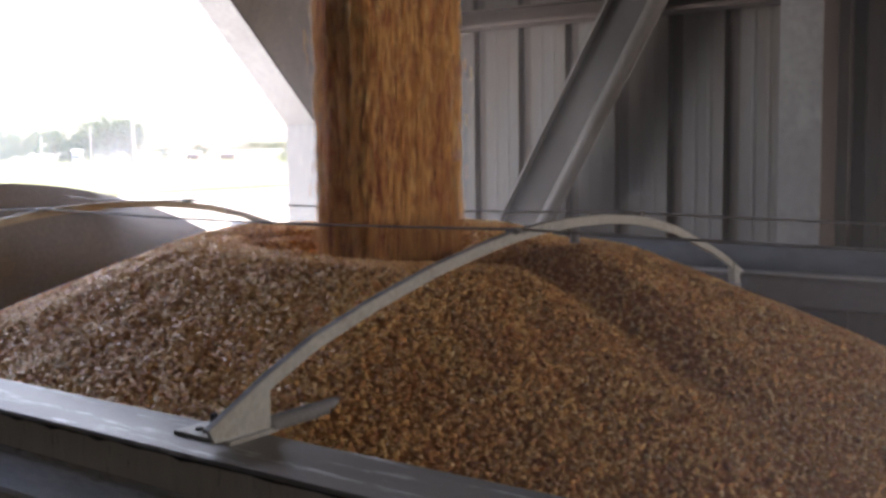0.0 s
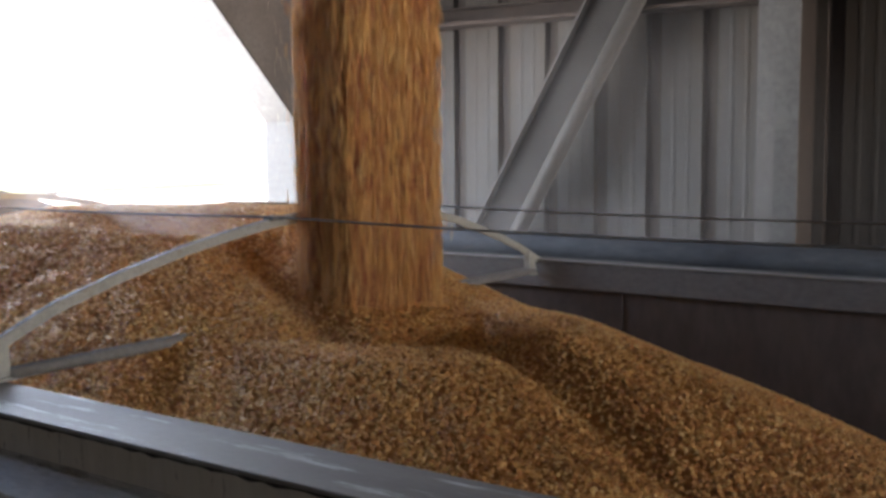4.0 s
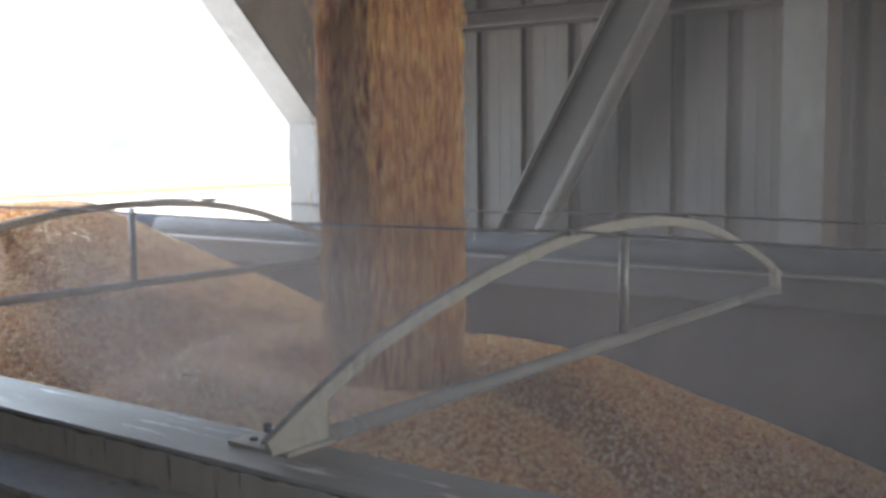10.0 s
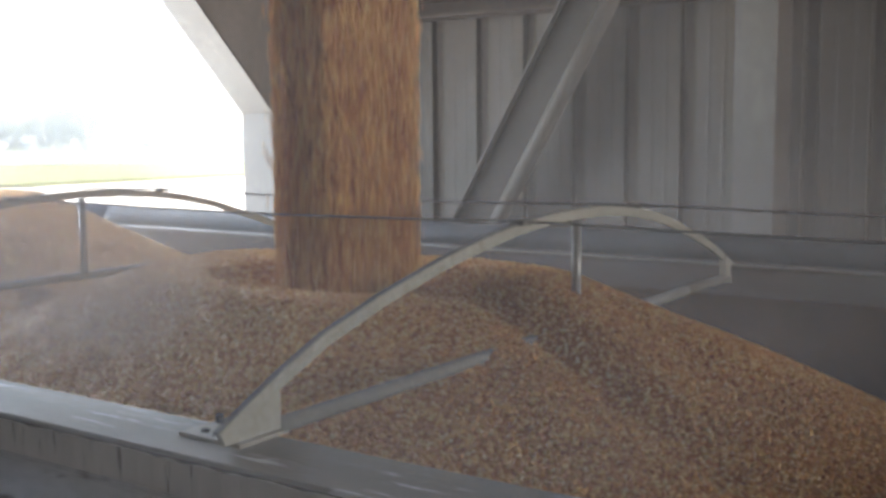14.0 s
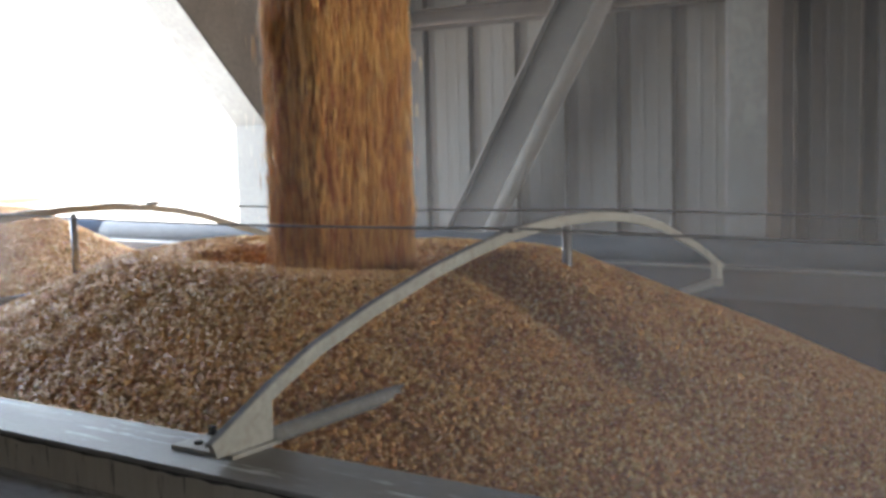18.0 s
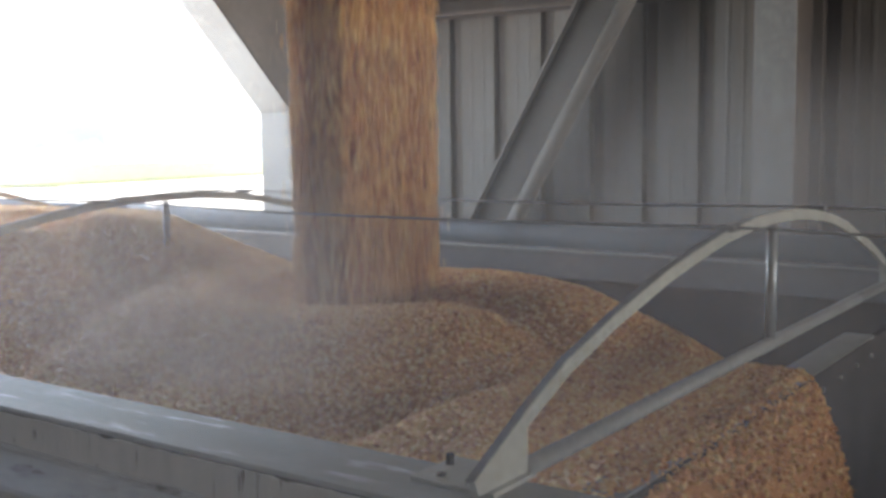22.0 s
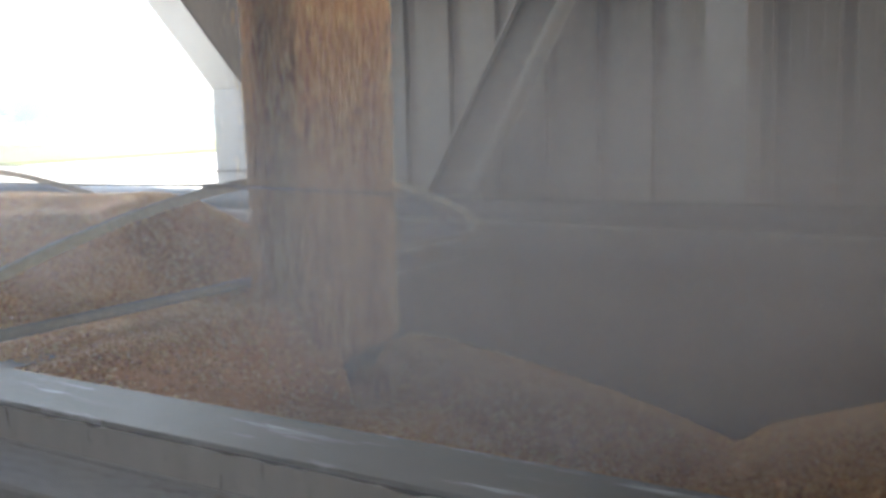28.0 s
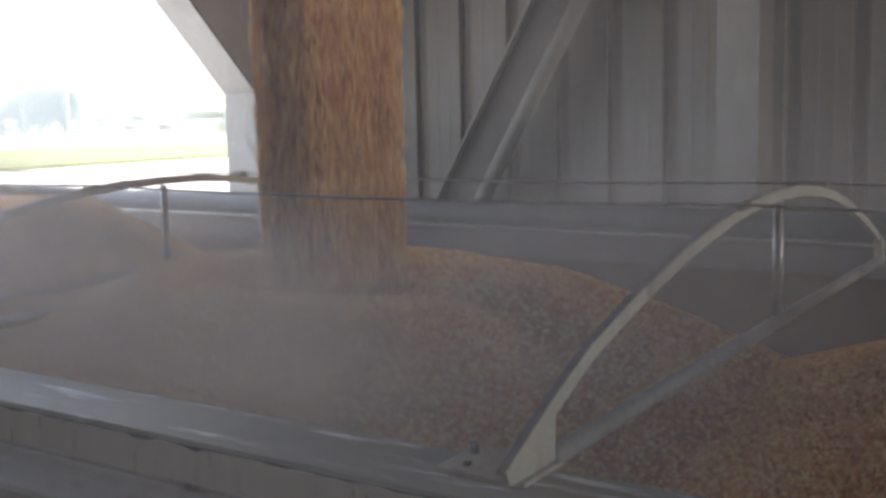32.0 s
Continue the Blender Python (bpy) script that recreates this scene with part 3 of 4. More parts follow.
def heap(name, cx, x0, x1, label, seed, slope=0.385, flat=0.66, spill=None, density=15000, dip=0.12, near=1.15, near_right=1.12, far_side=1.35, ledge=False, breach=0.0):
    """A heap poured from above: a wide shallow crater, then the angle of repose down to the walls. z = 0 is the crater's lip."""
    rng = np.random.default_rng(seed)
    shift = rng.uniform(-3, 3)

    def height(x, y):
        dx, dy = x - cx, y - STREAM_Y
        left = np.clip(0.5 - dx / 0.8, 0, 1)
        dy = np.where(dy < 0, dy * (near * left + near_right * (1 - left)), dy * far_side)
        r = np.hypot(dx, dy)
        th = np.arctan2(dy, dx)
        lip = flat * (1 + 0.05 * np.sin(2 * th + shift) + 0.03 * np.sin(5 * th))
        lip = lip * (1 - breach * np.clip(np.cos(th + 0.5) * 1.6, 0, 1))
        z = -slope * (np.sqrt((r - lip) ** 2 + 0.05 ** 2) - 0.05) * (r > lip)
        pit = 0.47 * (1 + 0.06 * np.sin(3 * th + shift))
        z = z - dip * np.clip(1 - (r / pit) ** 2, 0, 1) - 0.03 * np.clip(1 - r / lip, 0, 1)
        # loose corn slides down in tongues
        z = z + 0.004 * np.sin(23 * th + 3 * np.sin(4 * th + shift) + 2 * r) * np.clip((r - lip) * 3, 0, 1)
        along, aside = dx * 0.93 - dy * 0.37, dx * 0.37 + dy * 0.93
        run = np.clip((along - 0.38) * 4, 0, 1) * np.clip((1.5 - along) * 2.5, 0, 1)
        z = z - run * (0.052 * np.exp(-((aside - 0.03) / 0.065) ** 2) - 0.032 * np.exp(-((aside - 0.17) / 0.09) ** 2))
        z = z + 0.012 * lumps(np.random.default_rng(seed + 1), x, y, 1.0) + 0.008 * lumps(np.random.default_rng(seed + 2), x, y, 5.0)
        if spill is not None:
            if ledge:
                z = z - 9.0
            shelf = -0.25 - 0.5 * np.maximum(0, 1.8 - x) - 3.0 * np.maximum(0, y - 2.43) - 0.08 * np.maximum(0, 1.62 - y)
            over = np.maximum(0, x - spill)
            z = z - 2.2 * np.maximum(0, y - 2.45) * np.clip((x - 2.1) * 5, 0, 1)
            z = (np.maximum(z, shelf + 0.006 * lumps(np.random.default_rng(seed + 5), x, y, 4.0)) if ledge else z) - np.minimum(18 * over ** 2, 1.7)
        return z
    ya, yb = NEAR1 - 0.028, FAR1 + 0.018
    nx, ny = int((x1 - x0) / 0.03), int((yb - ya) / 0.03)
    gx, gy = np.meshgrid(np.linspace(x0, x1, nx), np.linspace(ya, yb, ny), indexing="ij")
    gz = height(gx, gy) - 0.006
    v = np.stack([gx, gy, gz], -1).reshape(-1, 3)
    i, j = np.meshgrid(np.arange(nx - 1), np.arange(ny - 1), indexing="ij")
    a = (i * ny + j).ravel()
    f = np.stack([a, a + ny, a + ny + 1, a + 1], 1)
    # the heap goes on down along the walls
    ring = np.concatenate([np.arange(nx) * ny, (nx - 1) * ny + np.arange(1, ny), (np.arange(nx - 1)[::-1]) * ny + ny - 1, np.arange(1, ny - 1)[::-1]])
    low = v[ring] - (0, 0, 0.22)
    k0 = len(v) + np.arange(len(ring))
    f = np.concatenate([f, np.stack([ring, k0, np.roll(k0, -1), np.roll(ring, -1)], 1)])
    v = np.concatenate([v, low])
    ob = tagged(new(name), label, "grain heap")
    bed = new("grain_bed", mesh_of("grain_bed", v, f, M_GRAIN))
    bed.parent = ob
    n = int(density * (x1 - x0) * (yb - ya))
    px, py = rng.uniform(x0, x1, n), rng.uniform(ya, yb, n)
    keep = rng.uniform(0, 1, n) < np.clip(1.25 - 0.32 * (py - 1.4), 0.45, 1)
    px, py = px[keep], py[keep]
    pz = height(px, py)
    kv, kf = kernels(rng, np.stack([px, py, pz + rng.uniform(-0.001, 0.002, len(px))], 1), DOME_V, DOME_F, 0.8)
    top = new("loose_grain", mesh_of("loose_grain", kv, kf, M_KERNEL, smooth=False))
    top.parent = ob
    tagged(top, "loose golden kernels", kind="stuff")
    return ob


HEAPS = {
    "front": heap("corn_heap", -2.70, -4.86, -0.5, "high heap of golden corn in the front of the trailer", 11, slope=0.40, breach=0.4),
    "middle": heap("corn_heap", -0.77, -2.7, 2.2, "rising heap of golden corn under the spout", 21, slope=0.41),
    "rear": heap("corn_heap", 0.95, -1.0, 3.2, "heap of golden corn before the trailer's divider", 31, spill=2.3, slope=0.47, far_side=1.6, dip=0.07),
    "spill": heap("corn_heap", 0.95, 0.9, 3.0, "corn piled level against the divider and spilling over it", 35, spill=2.3, ledge=True),
    "last": heap("corn_heap", 2.95, 1.9, 4.9, "low dusty heap of corn behind the divider", 41, density=10000),
    "back": heap("corn_heap", 5.75, 3.5, 6.6, "earlier heap of corn in the trailer's rear", 51, flat=0.7),
}


SEG, FALL, COUNT = 0.5, 5.0, 9      # metres of one length of stream, metres a second, lengths in the round


def stream_mesh(seed):
    """One length of the falling corn: a ragged core in shadow-dark colour and loose kernels round it."""
    rng = np.random.default_rng(seed)
    n = 7600

    def oblong(th):
        """Half-size of the rounded oblong section in each heading."""
        c, d = np.abs(np.cos(th)) / 0.121, np.abs(np.sin(th)) / 0.225
        return (c ** 10 + d ** 10) ** -0.1 + 0.004 * np.sin(9 * th + 1)

    def ropes(th, h):
        """Denser and thinner strands, drawn out along the fall."""
        return 0.5 + 0.16 * np.sin(31 * th + 0.7 * np.sin(2 * np.pi * h / SEG + seed)) + 0.14 * np.sin(53 * th + seed) * np.sin(6 * np.pi * h / SEG + 9 * th) + 0.14 * np.sin(17 * th + seed) * np.sin(4 * np.pi * h / SEG + 5 * th)
    u, h = rng.uniform(0, 2 * np.pi, 6 * n), rng.uniform(-0.02, SEG + 0.02, 6 * n)
    keep = (rng.uniform(0, 0.28, 6 * n) < oblong(u)) & (rng.uniform(-0.15, 0.85, 6 * n) < ropes(u, h))
    th, h = u[keep][:n], h[keep][:n]
    n = len(th)
    rr = oblong(th) - np.abs(rng.normal(0, 0.016, n)) + 0.008 * (ropes(th, h) - 0.5)
    loose = rng.uniform(0, 1, n) < 0.05
    rr = np.where(loose, rr + np.abs(rng.normal(0, 0.016, n)), rr)
    places = np.stack([rr * np.cos(th), rr * np.sin(th), h], 1)
    kv, kf = kernels(rng, places, BEAD_V * 1.25, BEAD_F, 0.6, 0.35)
    # pale chaff flies off on the side towards the exit
    w = 260
    cth = rng.uniform(0.75 * np.pi, 1.6 * np.pi, w)
    crr = oblong(cth) + rng.normal(0.004, 0.004, w) + np.where(rng.uniform(0, 1, w) < 0.45, np.abs(rng.normal(0, 0.045, w)), 0)
    hv, hf = kernels(rng, np.stack([crr * np.cos(cth), crr * np.sin(cth), rng.uniform(0, SEG, w)], 1), BEAD_V * 0.55, BEAD_F, 0.8, 0.4)
    m, q = 72, 26
    ct, ch = np.meshgrid(np.arange(m) * 2 * np.pi / m, np.linspace(-0.03, SEG + 0.03, q), indexing="ij")
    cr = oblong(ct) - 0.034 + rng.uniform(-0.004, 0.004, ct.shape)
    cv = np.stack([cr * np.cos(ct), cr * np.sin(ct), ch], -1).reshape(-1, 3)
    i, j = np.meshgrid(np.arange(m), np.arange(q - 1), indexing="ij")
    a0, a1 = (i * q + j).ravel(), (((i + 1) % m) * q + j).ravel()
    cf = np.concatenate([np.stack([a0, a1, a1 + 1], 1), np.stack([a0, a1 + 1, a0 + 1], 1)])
    return mesh_of("loose_grain", kv, kf, M_KERNEL, smooth=False), mesh_of("core", cv, cf, M_SHADED_CORE), mesh_of("chaff", hv, hf, M_CHAFF, smooth=False)


STREAM = []
seg_meshes = [stream_mesh(s) for s in (5, 6, 7)]
for i in range(COUNT):
    ob = tagged(new("corn_stream"), "falling column of golden corn pouring from the spout", "corn stream", "lengths of the corn stream")
    for me, nm in zip(seg_meshes[i % 3], ("loose_grain", "core", "chaff")):
        c = new(nm, me)
        c.parent = ob
        if nm == "loose_grain":
            tagged(c, "loose falling kernels", kind="stuff")
        elif nm == "chaff":
            tagged(c, "pale flying chaff", kind="stuff")
    STREAM.append(ob)

spout = tagged(new("loading_spout"), "grey square steel loading spout under the roof", "spout", kind="structure")
for x0, x1, y0, y1 in ((-0.34, -0.32, -0.34, 0.34), (0.32, 0.34, -0.34, 0.34), (-0.32, 0.32, -0.34, -0.32), (-0.32, 0.32, 0.32, 0.34)):
    part("spout_plate", box(STREAM_X + x0, STREAM_X + x1, STREAM_Y + y0, STREAM_Y + y1, EYE + 1.5, EAVE), M_STEEL, spout)


# ---- dust in the air ----
def dust_material(name, most, scale, low=0.12, high=0.6):
    """Thin dust: mostly clear, thinning out towards the veil's border and broken up by wisps."""
    m = bpy.data.materials.new(name)
    m.use_nodes = True
    n, k = m.node_tree.nodes, m.node_tree.links
    n.remove(n["Principled BSDF"])
    co = n.new("ShaderNodeTexCoord")
    mp = n.new("ShaderNodeMapping")
    mp.inputs["Location"].default_value, mp.inputs["Scale"].default_value = (-1, 0, -1), (2, 0, 2)
    k.new(co.outputs["Generated"], mp.inputs[0])
    g = n.new("ShaderNodeTexGradient")
    g.gradient_type = "QUADRATIC_SPHERE"
    k.new(mp.outputs[0], g.inputs[0])
    t = n.new("ShaderNodeTexNoise")
    t.inputs["Scale"].default_value, t.inputs["Detail"].default_value, t.inputs["Roughness"].default_value = scale, 3, 0.5
    k.new(co.outputs["Object"], t.inputs["Vector"])
    r = n.new("ShaderNodeMapRange")
    r.inputs[1].default_value, r.inputs[2].default_value = low, high
    k.new(t.outputs[0], r.inputs[0])
    edge = n.new("ShaderNodeMapRange")
    edge.interpolation_type = "SMOOTHSTEP"
    edge.inputs[1].default_value, edge.inputs[2].default_value = 0.0, 0.36
    k.new(g.outputs[1], edge.inputs[0])
    mul = n.new("ShaderNodeMath")
    mul.operation = "MULTIPLY"
    k.new(edge.outputs[0], mul.inputs[0])
    k.new(r.outputs[0], mul.inputs[1])
    mul2 = n.new("ShaderNodeMath")
    mul2.operation = "MULTIPLY"
    k.new(mul.outputs[0], mul2.inputs[0])
    mul2.inputs[1].default_value = most
    clear, dif, trl, half, mix = (n.new("ShaderNode" + q) for q in ("BsdfTransparent", "BsdfDiffuse", "BsdfTranslucent", "MixShader", "MixShader"))
    for q in (dif, trl):
        q.inputs[0].default_value = (0.87, 0.845, 0.86, 1)
    k.new(dif.outputs[0], half.inputs[1])
    k.new(trl.outputs[0], half.inputs[2])
    k.new(mul2.outputs[0], mix.inputs[0])
    k.new(clear.outputs[0], mix.inputs[1])
    k.new(half.outputs[0], mix.inputs[2])
    k.new(mix.outputs[0], n["Material Output"].inputs[0])
    return m


M_DUST = {"thin": dust_material("thin_dust", 0.125, 1.1), "thick": dust_material("rising_dust", 0.24, 1.8), "even": dust_material("even_dust", 0.24, 0.9), "heavy": dust_material("heavy_dust", 0.245, 2.4, -0.1, 0.5), "yard": dust_material("glare_veil", 0.55, 0.02, -0.5, 0.4)}


def dust_cloud(wide, high, layers, mat, seed, label, gap=0.16):
    """A cloud of a few wavy veils, one behind the other."""
    ob = tagged(new("dust_cloud"), label, "dust", "clouds of grain dust")
    rng = np.random.default_rng(seed)
    for q in range(layers):
        nx, nz = 26, 16
        gx, gz = np.meshgrid(np.linspace(-wide / 2, wide / 2, nx), np.linspace(-high / 2, high / 2, nz), indexing="ij")
        gx, gz = gx * (1 - 0.12 * q), gz * (1 - 0.1 * q)
        gy = gap * (q - (layers - 1) / 2) + 0.012 * lumps(rng, gx, gz, 0.8, 8) - 0.03 * (2 * gx / wide) ** 2
        i, j = np.meshgrid(np.arange(nx - 1), np.arange(nz - 1), indexing="ij")
        a = (i * nz + j).ravel()
        c = new("veil", mesh_of("veil", np.stack([gx, gy, gz], -1).reshape(-1, 3), np.stack([a, a + nz, a + nz + 1, a + 1], 1), M_DUST[mat]))
        c.parent = ob
    return ob


DUST = {
    "left": dust_cloud(2.0, 1.0, 2, "heavy", 71, "pale grain dust hanging over the trailer's front", gap=0.03),
    "base": dust_cloud(1.4, 0.7, 1, "thick", 72, "grain dust puffing up beside the falling corn"),
    "air": dust_cloud(2.3, 1.2, 1, "even", 77, "even grain dust hanging in the shed's air"),
    "big": dust_cloud(3.4, 1.2, 4, "heavy", 73, "dense grey grain dust rising out of the trailer", gap=0.05),
    "puff": dust_cloud(1.05, 0.8, 1, "heavy", 78, "small pale puff of grain dust drifting over the near rail", gap=0.1),
    "far": dust_cloud(3.6, 1.1, 1, "thick", 76, "grain dust rolling along the far rail"),
    # added veil: whitens the field as glare and overexposure would
    "yard": dust_cloud(260, 60, 1, "yard", 75, "added pale veil bleaching the field like glare", gap=2.0),
    "wall": dust_cloud(3.8, 2.8, 1, "thin", 74, "thin dust haze before the sheet wall"),
}
# degrees of turn: the clouds in the trailer hang along its near wall
TURN_OF = {"yard": 52, "far": 3, "left": 4, "base": 2, "big": 3, "puff": 20}
# seconds, x, y, height over the lens
DRIFT = {
    "left": [(0, -3.7, 3.1, -0.12), (3.5, -3.6, 3.0, -0.14), (5.0, -2.1, 1.43, -0.32), (6, -1.6, 1.43, -0.38), (9, -1.65, 1.43, -0.37), (12, -1.8, 1.43, -0.30), (14.5, -2.2, 1.43, -0.22), (16.5, -2.4, 1.43, -0.18), (18.5, -2.7, 1.43, -0.14), (19.5, -2.4, 1.43, -0.18), (20.5, -1.85, 1.43, -0.26), (22, -1.8, 1.43, -0.27), (24, -1.9, 1.43, -0.2), (26, -2.0, 1.43, -0.12),
             (26.5, -2.0, 1.43, -0.15), (28.5, -2.9, 1.9, -0.30), (30, -2.9, 1.9, -0.32), (32, -2.95, 1.9, -0.36)],
    "base": [(0, 2.2, 1.46, -0.3), (3.5, 1.6, 1.46, -0.3), (5.5, -1.61, 1.46, -0.35), (9, -1.68, 1.46, -0.35), (12, -1.72, 1.46, -0.29), (14.5, -1.9, 1.46, -0.25), (17, -2.2, 1.46, -0.2), (18.5, -2.6, 1.46, -0.16), (19.2, -2.3, 1.46, -0.2), (20.0, -1.6, 1.46, -0.30), (20.6, -1.55, 1.46, -0.34), (21.5, -1.6, 1.46, -0.33), (22.5, -1.6, 1.46, -0.28),
             (25, -1.65, 1.46, -0.30), (26, -1.5, 1.46, -0.34), (26.5, -1.2, 1.46, -0.34), (28.5, 1.6, 1.46, -0.4), (32, 1.8, 1.46, -0.42)],
    "air": [(0, 0.35, 0.93, -0.12), (1.0, 0.4, 0.93, -0.12), (2.0, 0.25, 0.93, -0.12), (3.5, 0.6, 0.93, -0.12), (6, 0.65, 0.93, -0.15), (8, 0.25, 0.93, -0.14), (9, 0.2, 0.93, -0.12), (11, -0.6, 0.93, -0.12), (13, -0.6, 0.93, -0.12), (14.5, -0.7, 0.93, -0.14), (16.5, -0.4, 0.93, -0.14), (18, 0.2, 0.93, -0.15), (19, 0.3, 0.93, -0.15), (20, 0.15, 0.93, -0.2), (21, -0.7, 0.93, -0.22), (22, -0.75, 0.93, -0.2),
            (24, -0.75, 0.93, -0.14), (26, -0.7, 0.93, -0.12), (28.5, -0.7, 0.85, -0.15), (32, -0.6, 0.85, -0.15)],
    "big": [(0, 3.4, 1.52, -0.3), (26.5, 2.6, 1.52, -0.3), (28.5, -1.5, 1.52, -0.22), (29, -1.6, 1.52, -0.22), (30, -1.6, 1.52, -0.27), (31, -1.65, 1.52, -0.36), (32, -1.85, 1.52, -0.44)],
    "puff": [(0, 2.6, 1.25, -0.5), (26.5, 2.2, 1.7, -0.4), (28.5, 0.2, 1.7, -0.36), (29.5, -0.66, 1.7, -0.36), (31, -0.72, 1.7, -0.30), (32, -0.74, 1.7, -0.30)],
    "far": [(0, 3.4, 3.3, -0.5), (3.5, 2.4, 3.3, -0.5), (5.5, -0.9, 3.3, -0.55), (9, -1.1, 3.3, -0.55), (13, -1.1, 3.3, -0.45), (14.5, -0.9, 3.3, -0.4), (17, 0.2, 3.3, -0.4), (19, -0.9, 3.3, -0.35), (21.0, -1.1, 3.3, -0.25), (22.5, -0.9, 3.3, -0.2), (25, -0.4, 3.3, -0.3), (26.5, -0.6, 3.3, -0.3), (28.5, -1.0, 3.3, -0.42), (32, -1.02, 3.3, -0.45)],
    # the glare veil slides in while the exposure is wide open
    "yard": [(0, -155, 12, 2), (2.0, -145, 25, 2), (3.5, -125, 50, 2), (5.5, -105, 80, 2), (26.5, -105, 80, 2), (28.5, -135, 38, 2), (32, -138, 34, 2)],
    "wall": [(0, -3.3, 4.5, 0.0), (3.0, -2.6, 4.5, 0.0), (6, -1.6, 4.5, -1.0), (9, -1.4, 4.5, -0.7), (11, -1.3, 4.5, -0.2), (14, -1.5, 4.5, -0.1), (16.5, -1.9, 4.5, -0.1), (18, -2.3, 4.5, 0.0), (19, -2.3, 4.5, 0.0), (20, -2.3, 4.5, -0.5), (21, -1.2, 4.5, -0.75), (22.5, -1.0, 4.5, -0.6), (24, -1.6, 4.5, -0.2), (26, -1.6, 4.5, 0.0), (28.5, -1.2, 4.5, -0.1), (32, -1.3, 4.5, 0.05)],
}


# ---- outside ----
def tree(x, y, high, wide, seed):
    rng = random.Random(seed)
    ob = tagged(new("tree"), "leafy green tree at the far side of the field", "tree", "far trees")
    bm = rod([(0, 0, 0.0), (0.1, 0, high * 0.3), (0.0, 0.1, high * 0.6)], high * 0.025, 7)
    for _ in range(7):
        th, z = rng.uniform(0, 6.28), rng.uniform(0.25, 0.55) * high
        rod([(0, 0, z), (wide * 0.3 * math.cos(th), wide * 0.3 * math.sin(th), z + high * 0.22)], high * 0.009, 5, bm)
    part("trunk", bm, M_BARK, ob)
    g = np.random.default_rng(seed)
    n = 3400
    d = g.normal(size=(n, 3))
    d /= np.linalg.norm(d, axis=1)[:, None]
    cl = g.normal(size=(34, 3))
    cl = cl / np.linalg.norm(cl, axis=1)[:, None] * g.uniform(0.15, 0.85, (34, 1)) ** 0.6
    pick = g.integers(0, len(cl), n)
    p = (cl[pick] + d * g.uniform(0.12, 0.36, (n, 1))) * (wide / 2, wide / 2, high * 0.46) + (0, 0, high * 0.52)
    leaf = np.array([(-0.5, 0, 0), (0, -0.3, 0.12), (0.5, 0, 0), (0, 0.3, 0.12)]) * high * 0.048
    v = np.einsum("nij,kj->nki", turn_matrices(g, n, 1.2), leaf) + p[:, None]
    f = np.arange(n * 4).reshape(n, 4)
    c = new("crown", mesh_of("crown", v.reshape(-1, 3), f, M_LEAF, smooth=False))
    c.parent = ob
    ob.matrix_basis = pose(x, y, 0.2)
    return ob


def far(bearing_x, dist):
    """A place outside, by its heading from the lens (tangent of x over y) and distance."""
    th = math.atan(bearing_x)
    return dist * math.sin(th), dist * math.cos(th)


for k, (bx, dist, hgt, wd) in enumerate([(-1.345, 285, 13, 17), (-1.40, 288, 11, 14), (-1.31, 280, 12, 9), (-1.50, 290, 9.5, 13), (-1.46, 292, 8, 12), (-1.60, 292, 9, 16), (-1.66, 296, 9.5, 16), (-1.37, 300, 12, 17),
                                          (-1.78, 305, 10, 20), (-1.92, 310, 10.5, 22), (-1.16, 345, 5.0, 10), (-1.05, 365, 6, 20), (-0.985, 365, 7, 22), (-1.235, 350, 4.6, 9), (-1.43, 330, 7.5, 16), (-0.9, 370, 7, 24), (-1.55, 330, 7, 18), (-0.97, 185, 3.6, 12), (-0.92, 180, 4.2, 13)]):
    tx, ty = far(bx, dist)
    tree(tx, ty, hgt, wd, 100 + k)


def utility_pole(x, y, high, thick):
    ob = tagged(new("utility_pole"), "weathered pale utility pole standing beyond the field", "pole", "utility poles")
    part("post", rod([(0, 0, 0), (0, 0, high)], thick, 8), M_POLE, ob)
    part("pole_cap", rod([(0, 0, high), (0, 0, high + 0.12)], thick * 1.25, 8), M_POLE, ob)
    ob.matrix_basis = pose(x, y, 0.2)


for bx, dist, hgt, th in ((-1.303, 210, 10.2, 0.34), (-1.405, 235, 8.0, 0.15), (-1.535, 205, 5.6, 0.18)):
    px_, py_ = far(bx, dist)
    utility_pole(px_, py_, hgt, th)


def farm_house(x, y, w, d, h, mat, label):
    ob = tagged(new("farm_building"), label, "building")
    part("wall", box(-w / 2, w / 2, -d / 2, d / 2, 0, h), mat, ob)
    part("roof", prism([(-d / 2 - 0.4, h), (d / 2 + 0.4, h), (0, h + d * 0.35)], "x", -w / 2 - 0.4, w / 2 + 0.4), M_ROOF, ob)
    for q in (-w * 0.3, 0, w * 0.3):
        part("window", box(q - 0.5, q + 0.5, -d / 2 - 0.06, -d / 2 + 0.02, h * 0.45, h * 0.7), M_ROOF, ob)
    part("door", box(w / 2 - 0.02, w / 2 + 0.06, -0.4, 0.4, 0, h * 0.8), M_ROOF, ob)
    ob.matrix_basis = pose(x, y, 0.2, 0, 0, 35)


for bx, dist, w, d, h, m_, lb in ((-1.535, 262, 5, 4, 1.1, M_WHITE, "low white farm building among trees"), (-1.44, 262, 1.8, 2, 2.8, M_WHITE, "narrow white shed under the trees"),
                                  (-1.10, 330, 4.0, 3, 1.5, M_RED, "small red farm building far off"), (-1.17, 335, 3.5, 3, 1.6, M_RED, "small red shed far off"), (-1.285, 262, 3, 2.5, 1.1, M_WHITE, "low white shed beside the pole")):
    hx_, hy_ = far(bx, dist)
    farm_house(hx_, hy_, w, d, h, m_, lb)


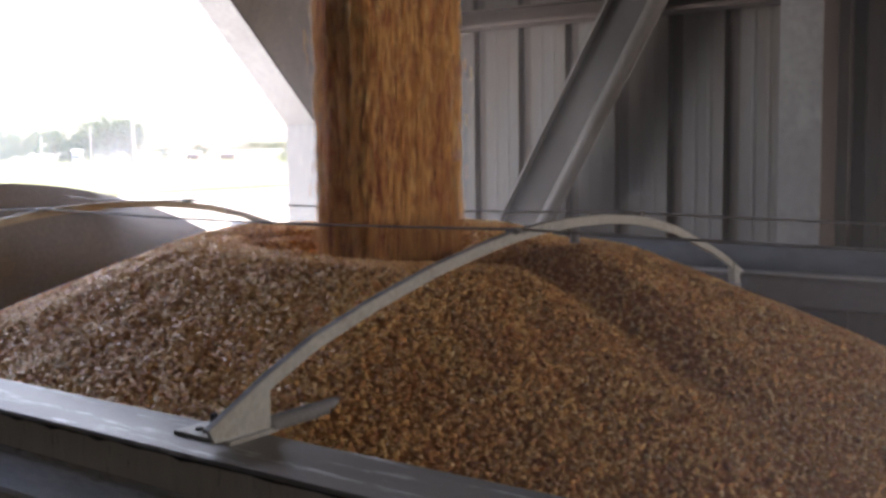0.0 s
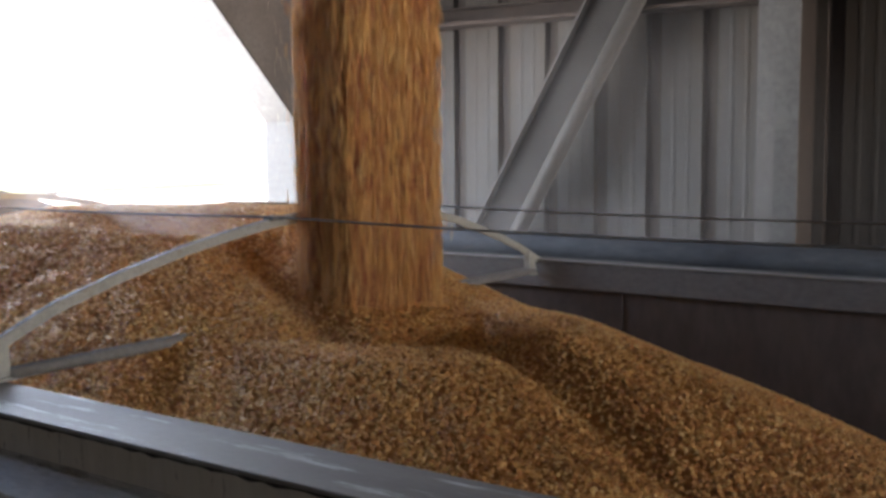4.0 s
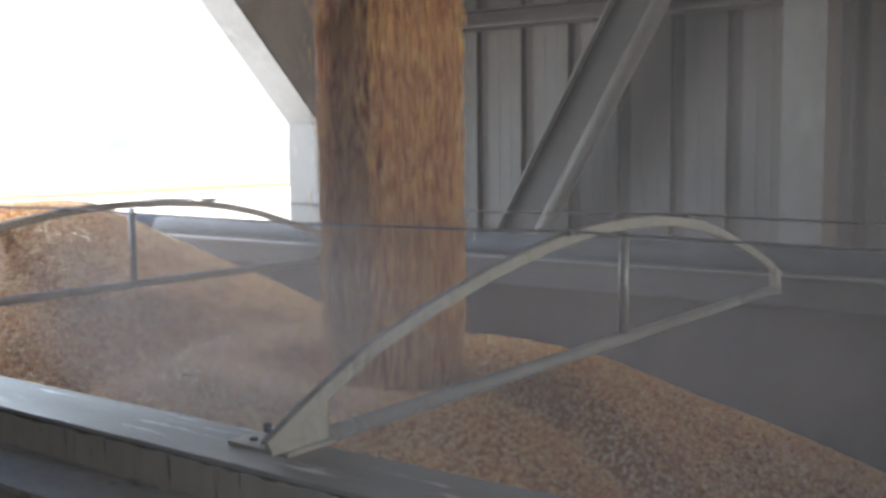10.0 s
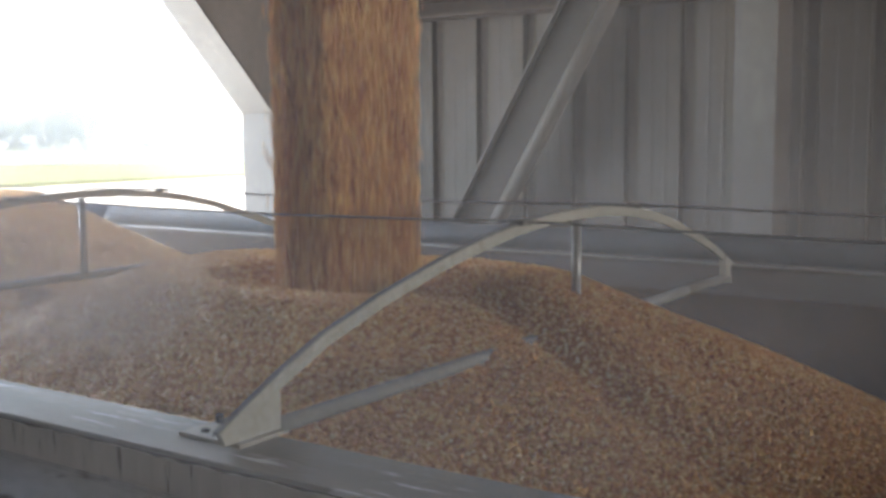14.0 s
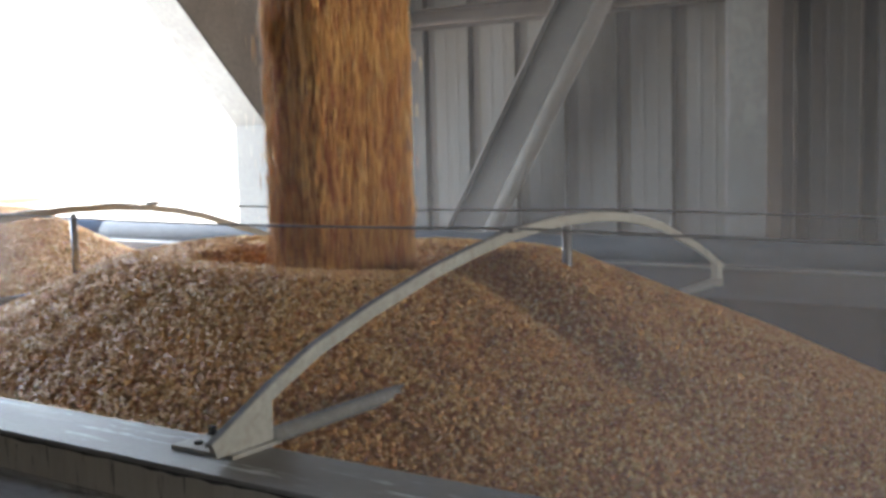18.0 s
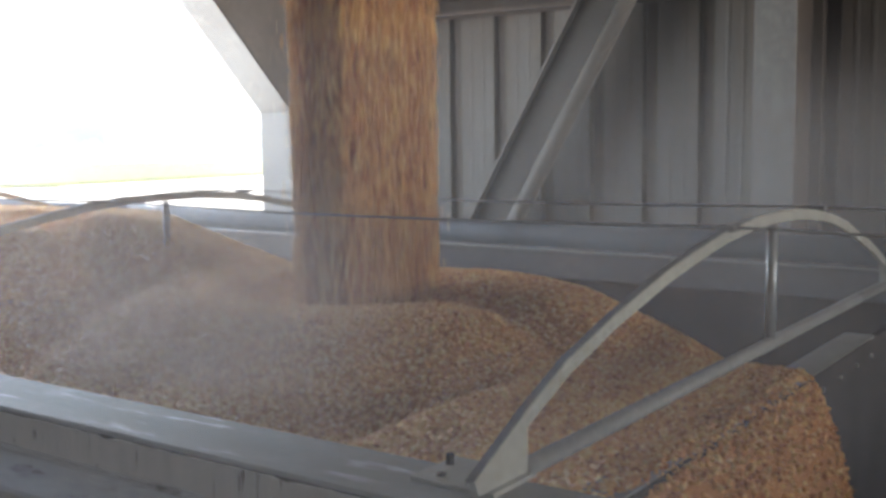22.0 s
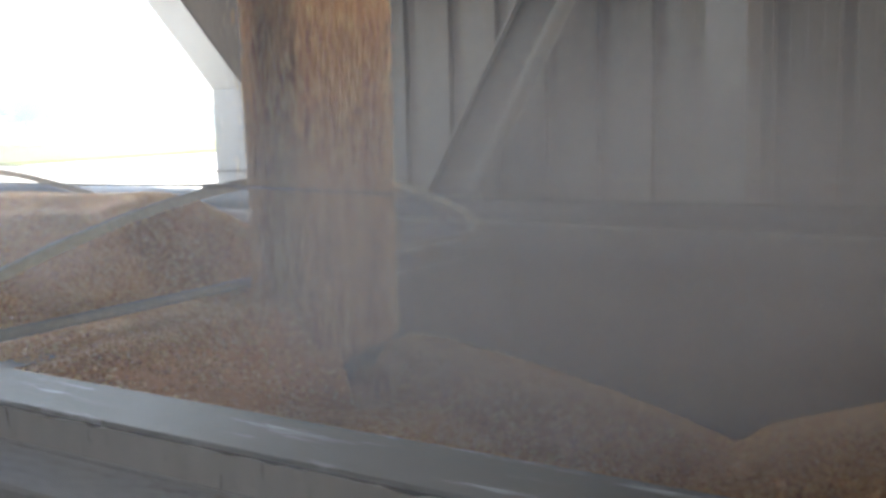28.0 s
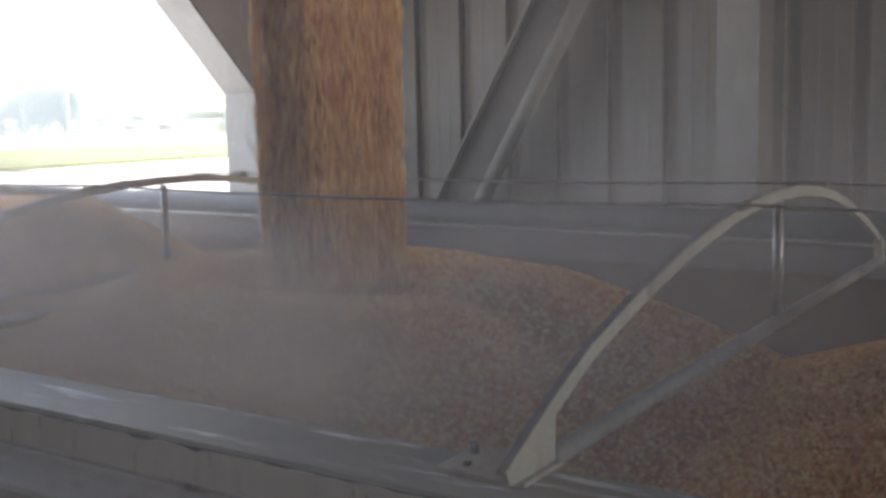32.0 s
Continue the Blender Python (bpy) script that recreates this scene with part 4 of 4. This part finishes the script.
# ---- what moves ----
# seconds, x of the trailer
ROLL = [(0.0, 0.622), (1.0, 0.624), (1.5, 0.618), (2.0, 0.578), (2.5, 0.468), (3.0, 0.298), (3.5, 0.092), (4.5, -0.38), (5.5, -0.883), (6.0, -1.112), (6.5, -1.26), (7.0, -1.283),
        (9.0, -1.279), (13.5, -1.284), (16.5, -1.297), (18.0, -1.299), (18.5, -1.361), (19.0, -1.495), (19.5, -1.697), (20.0, -1.92), (20.5, -2.183), (21.0, -2.475), (21.5, -2.775),
        (22.0, -2.972), (22.5, -3.018), (23.0, -3.008), (24.0, -3.006), (25.0, -3.01), (25.5, -3.105), (26.0, -3.28), (26.5, -3.535), (27.5, -4.10), (28.5, -4.64), (29.0, -4.855),
        (29.5, -4.955), (30.0, -4.957), (32.0, -4.957)]
# seconds, height of each heap's lip against the lens
RISE = {
    "front": [(0, -0.285), (2.0, -0.27), (3.0, -0.25), (3.5, -0.25), (5.5, -0.27), (32, -0.27)],
    "middle": [(0, -0.29), (1.5, -0.285), (2.0, -0.29), (2.5, -0.31), (3.0, -0.345), (3.5, -0.41), (4.5, -0.66), (5.5, -0.81), (6.0, -0.79), (9.0, -0.70), (11.0, -0.57), (12.0, -0.505), (13.0, -0.485), (14.0, -0.405), (14.5, -0.385), (16.5, -0.35), (18.0, -0.315), (19.0, -0.275), (19.5, -0.262), (20.0, -0.25), (20.5, -0.26), (21.0, -0.30), (32, -0.33)],
    "rear": [(0, -1.05), (17.0, -1.05), (19.0, -0.75), (20.0, -0.42), (20.5, -0.48), (21.0, -0.53), (21.5, -0.50), (22.0, -0.46), (22.5, -0.42), (23.0, -0.375), (23.5, -0.34), (24.0, -0.315), (25.0, -0.295), (26.0, -0.29), (26.5, -0.295), (28.5, -0.33), (32, -0.33)],
    "spill": [(0, -1.3), (19.5, -1.2), (20.5, -0.75), (21.0, -0.62), (21.5, -0.36), (22.0, -0.298), (23.0, -0.287), (24.0, -0.278), (26.0, -0.265), (26.5, -0.21), (27.2, -0.27), (28.5, -0.32), (32, -0.33)],
    "last": [(0, -1.75), (25.0, -1.75), (26.5, -1.3), (27.5, -0.85), (28.5, -0.78), (29.5, -0.70), (31.0, -0.56), (32.0, -0.47)],
    "back": [(0, -0.36), (32, -0.36)],
}
# seconds, how far the passing stream pushes a heap back along the trailer
PUSH = {"front": [(0, 0), (2.0, 0), (3.0, 0.02), (3.5, -0.02), (5.5, -0.45), (32, -0.45)], "middle": [(0, -1.88), (1.5, -1.88), (2.0, -1.85), (2.5, -1.73), (3.0, -1.56), (3.5, -1.37), (4.5, -0.9), (5.5, -0.40), (6.0, -0.17), (6.5, -0.02), (7.0, 0), (19.0, 0), (21.0, -0.15), (32, -0.15)],
        "rear": [(0, -1.64), (18.5, -1.64), (20.0, -1.08), (20.5, -0.82), (21.0, -0.53), (21.5, -0.23), (22.0, -0.03), (22.5, 0), (32, 0)],
        "spill": [(0, -0.045), (23.0, -0.045), (25.0, -0.03), (26.0, 0.12), (26.5, 0.2), (28.5, 0), (32, 0)],
        "last": [(0, -1.4), (26.5, -1.4), (28.5, -0.33), (29.0, -0.12), (29.5, 0), (32, 0)]}


def between(rows, t):
    for (t0, v0), (t1, v1) in zip(rows, rows[1:]):
        if t <= t1:
            return v0 + (v1 - v0) * (t - t0) / (t1 - t0)
    return rows[-1][1]


def motions():
    walk(trailer, [(t, pose(x, 0, 0)) for t, x in ROLL])
    for key, ob in HEAPS.items():
        push = PUSH.get(key, [(0, 0), (32, 0)])
        times = sorted({t for t, _ in ROLL} | {t for t, _ in RISE[key]} | {t for t, _ in push})
        walk(ob, [(t, pose(between(ROLL, t) + between(push, t), 0, EYE + between(RISE[key], t))) for t in times])
    for key, ob in DUST.items():
        walk(ob, [(t, pose(x, y, EYE + z, 0, 0, TURN_OF.get(key, 35))) for t, x, y, z in DRIFT[key]])
    # each length of corn falls from the spout into the heap and starts again at the top
    top, period = EYE + 2.3, SEG * COUNT / FALL
    steps = round(period * FPS)
    for i, ob in enumerate(STREAM):
        lead = round(i * steps / COUNT)
        rows = []
        for f in range(0, 32 * FPS + 1):
            ph = (f + lead) % steps
            if ph in (0, steps // 3, 2 * steps // 3, steps - 1) or f in (0, 32 * FPS):
                rows.append((f / FPS, pose(STREAM_X, STREAM_Y, top - FALL * ph / FPS)))
        walk(ob, rows)


motions()
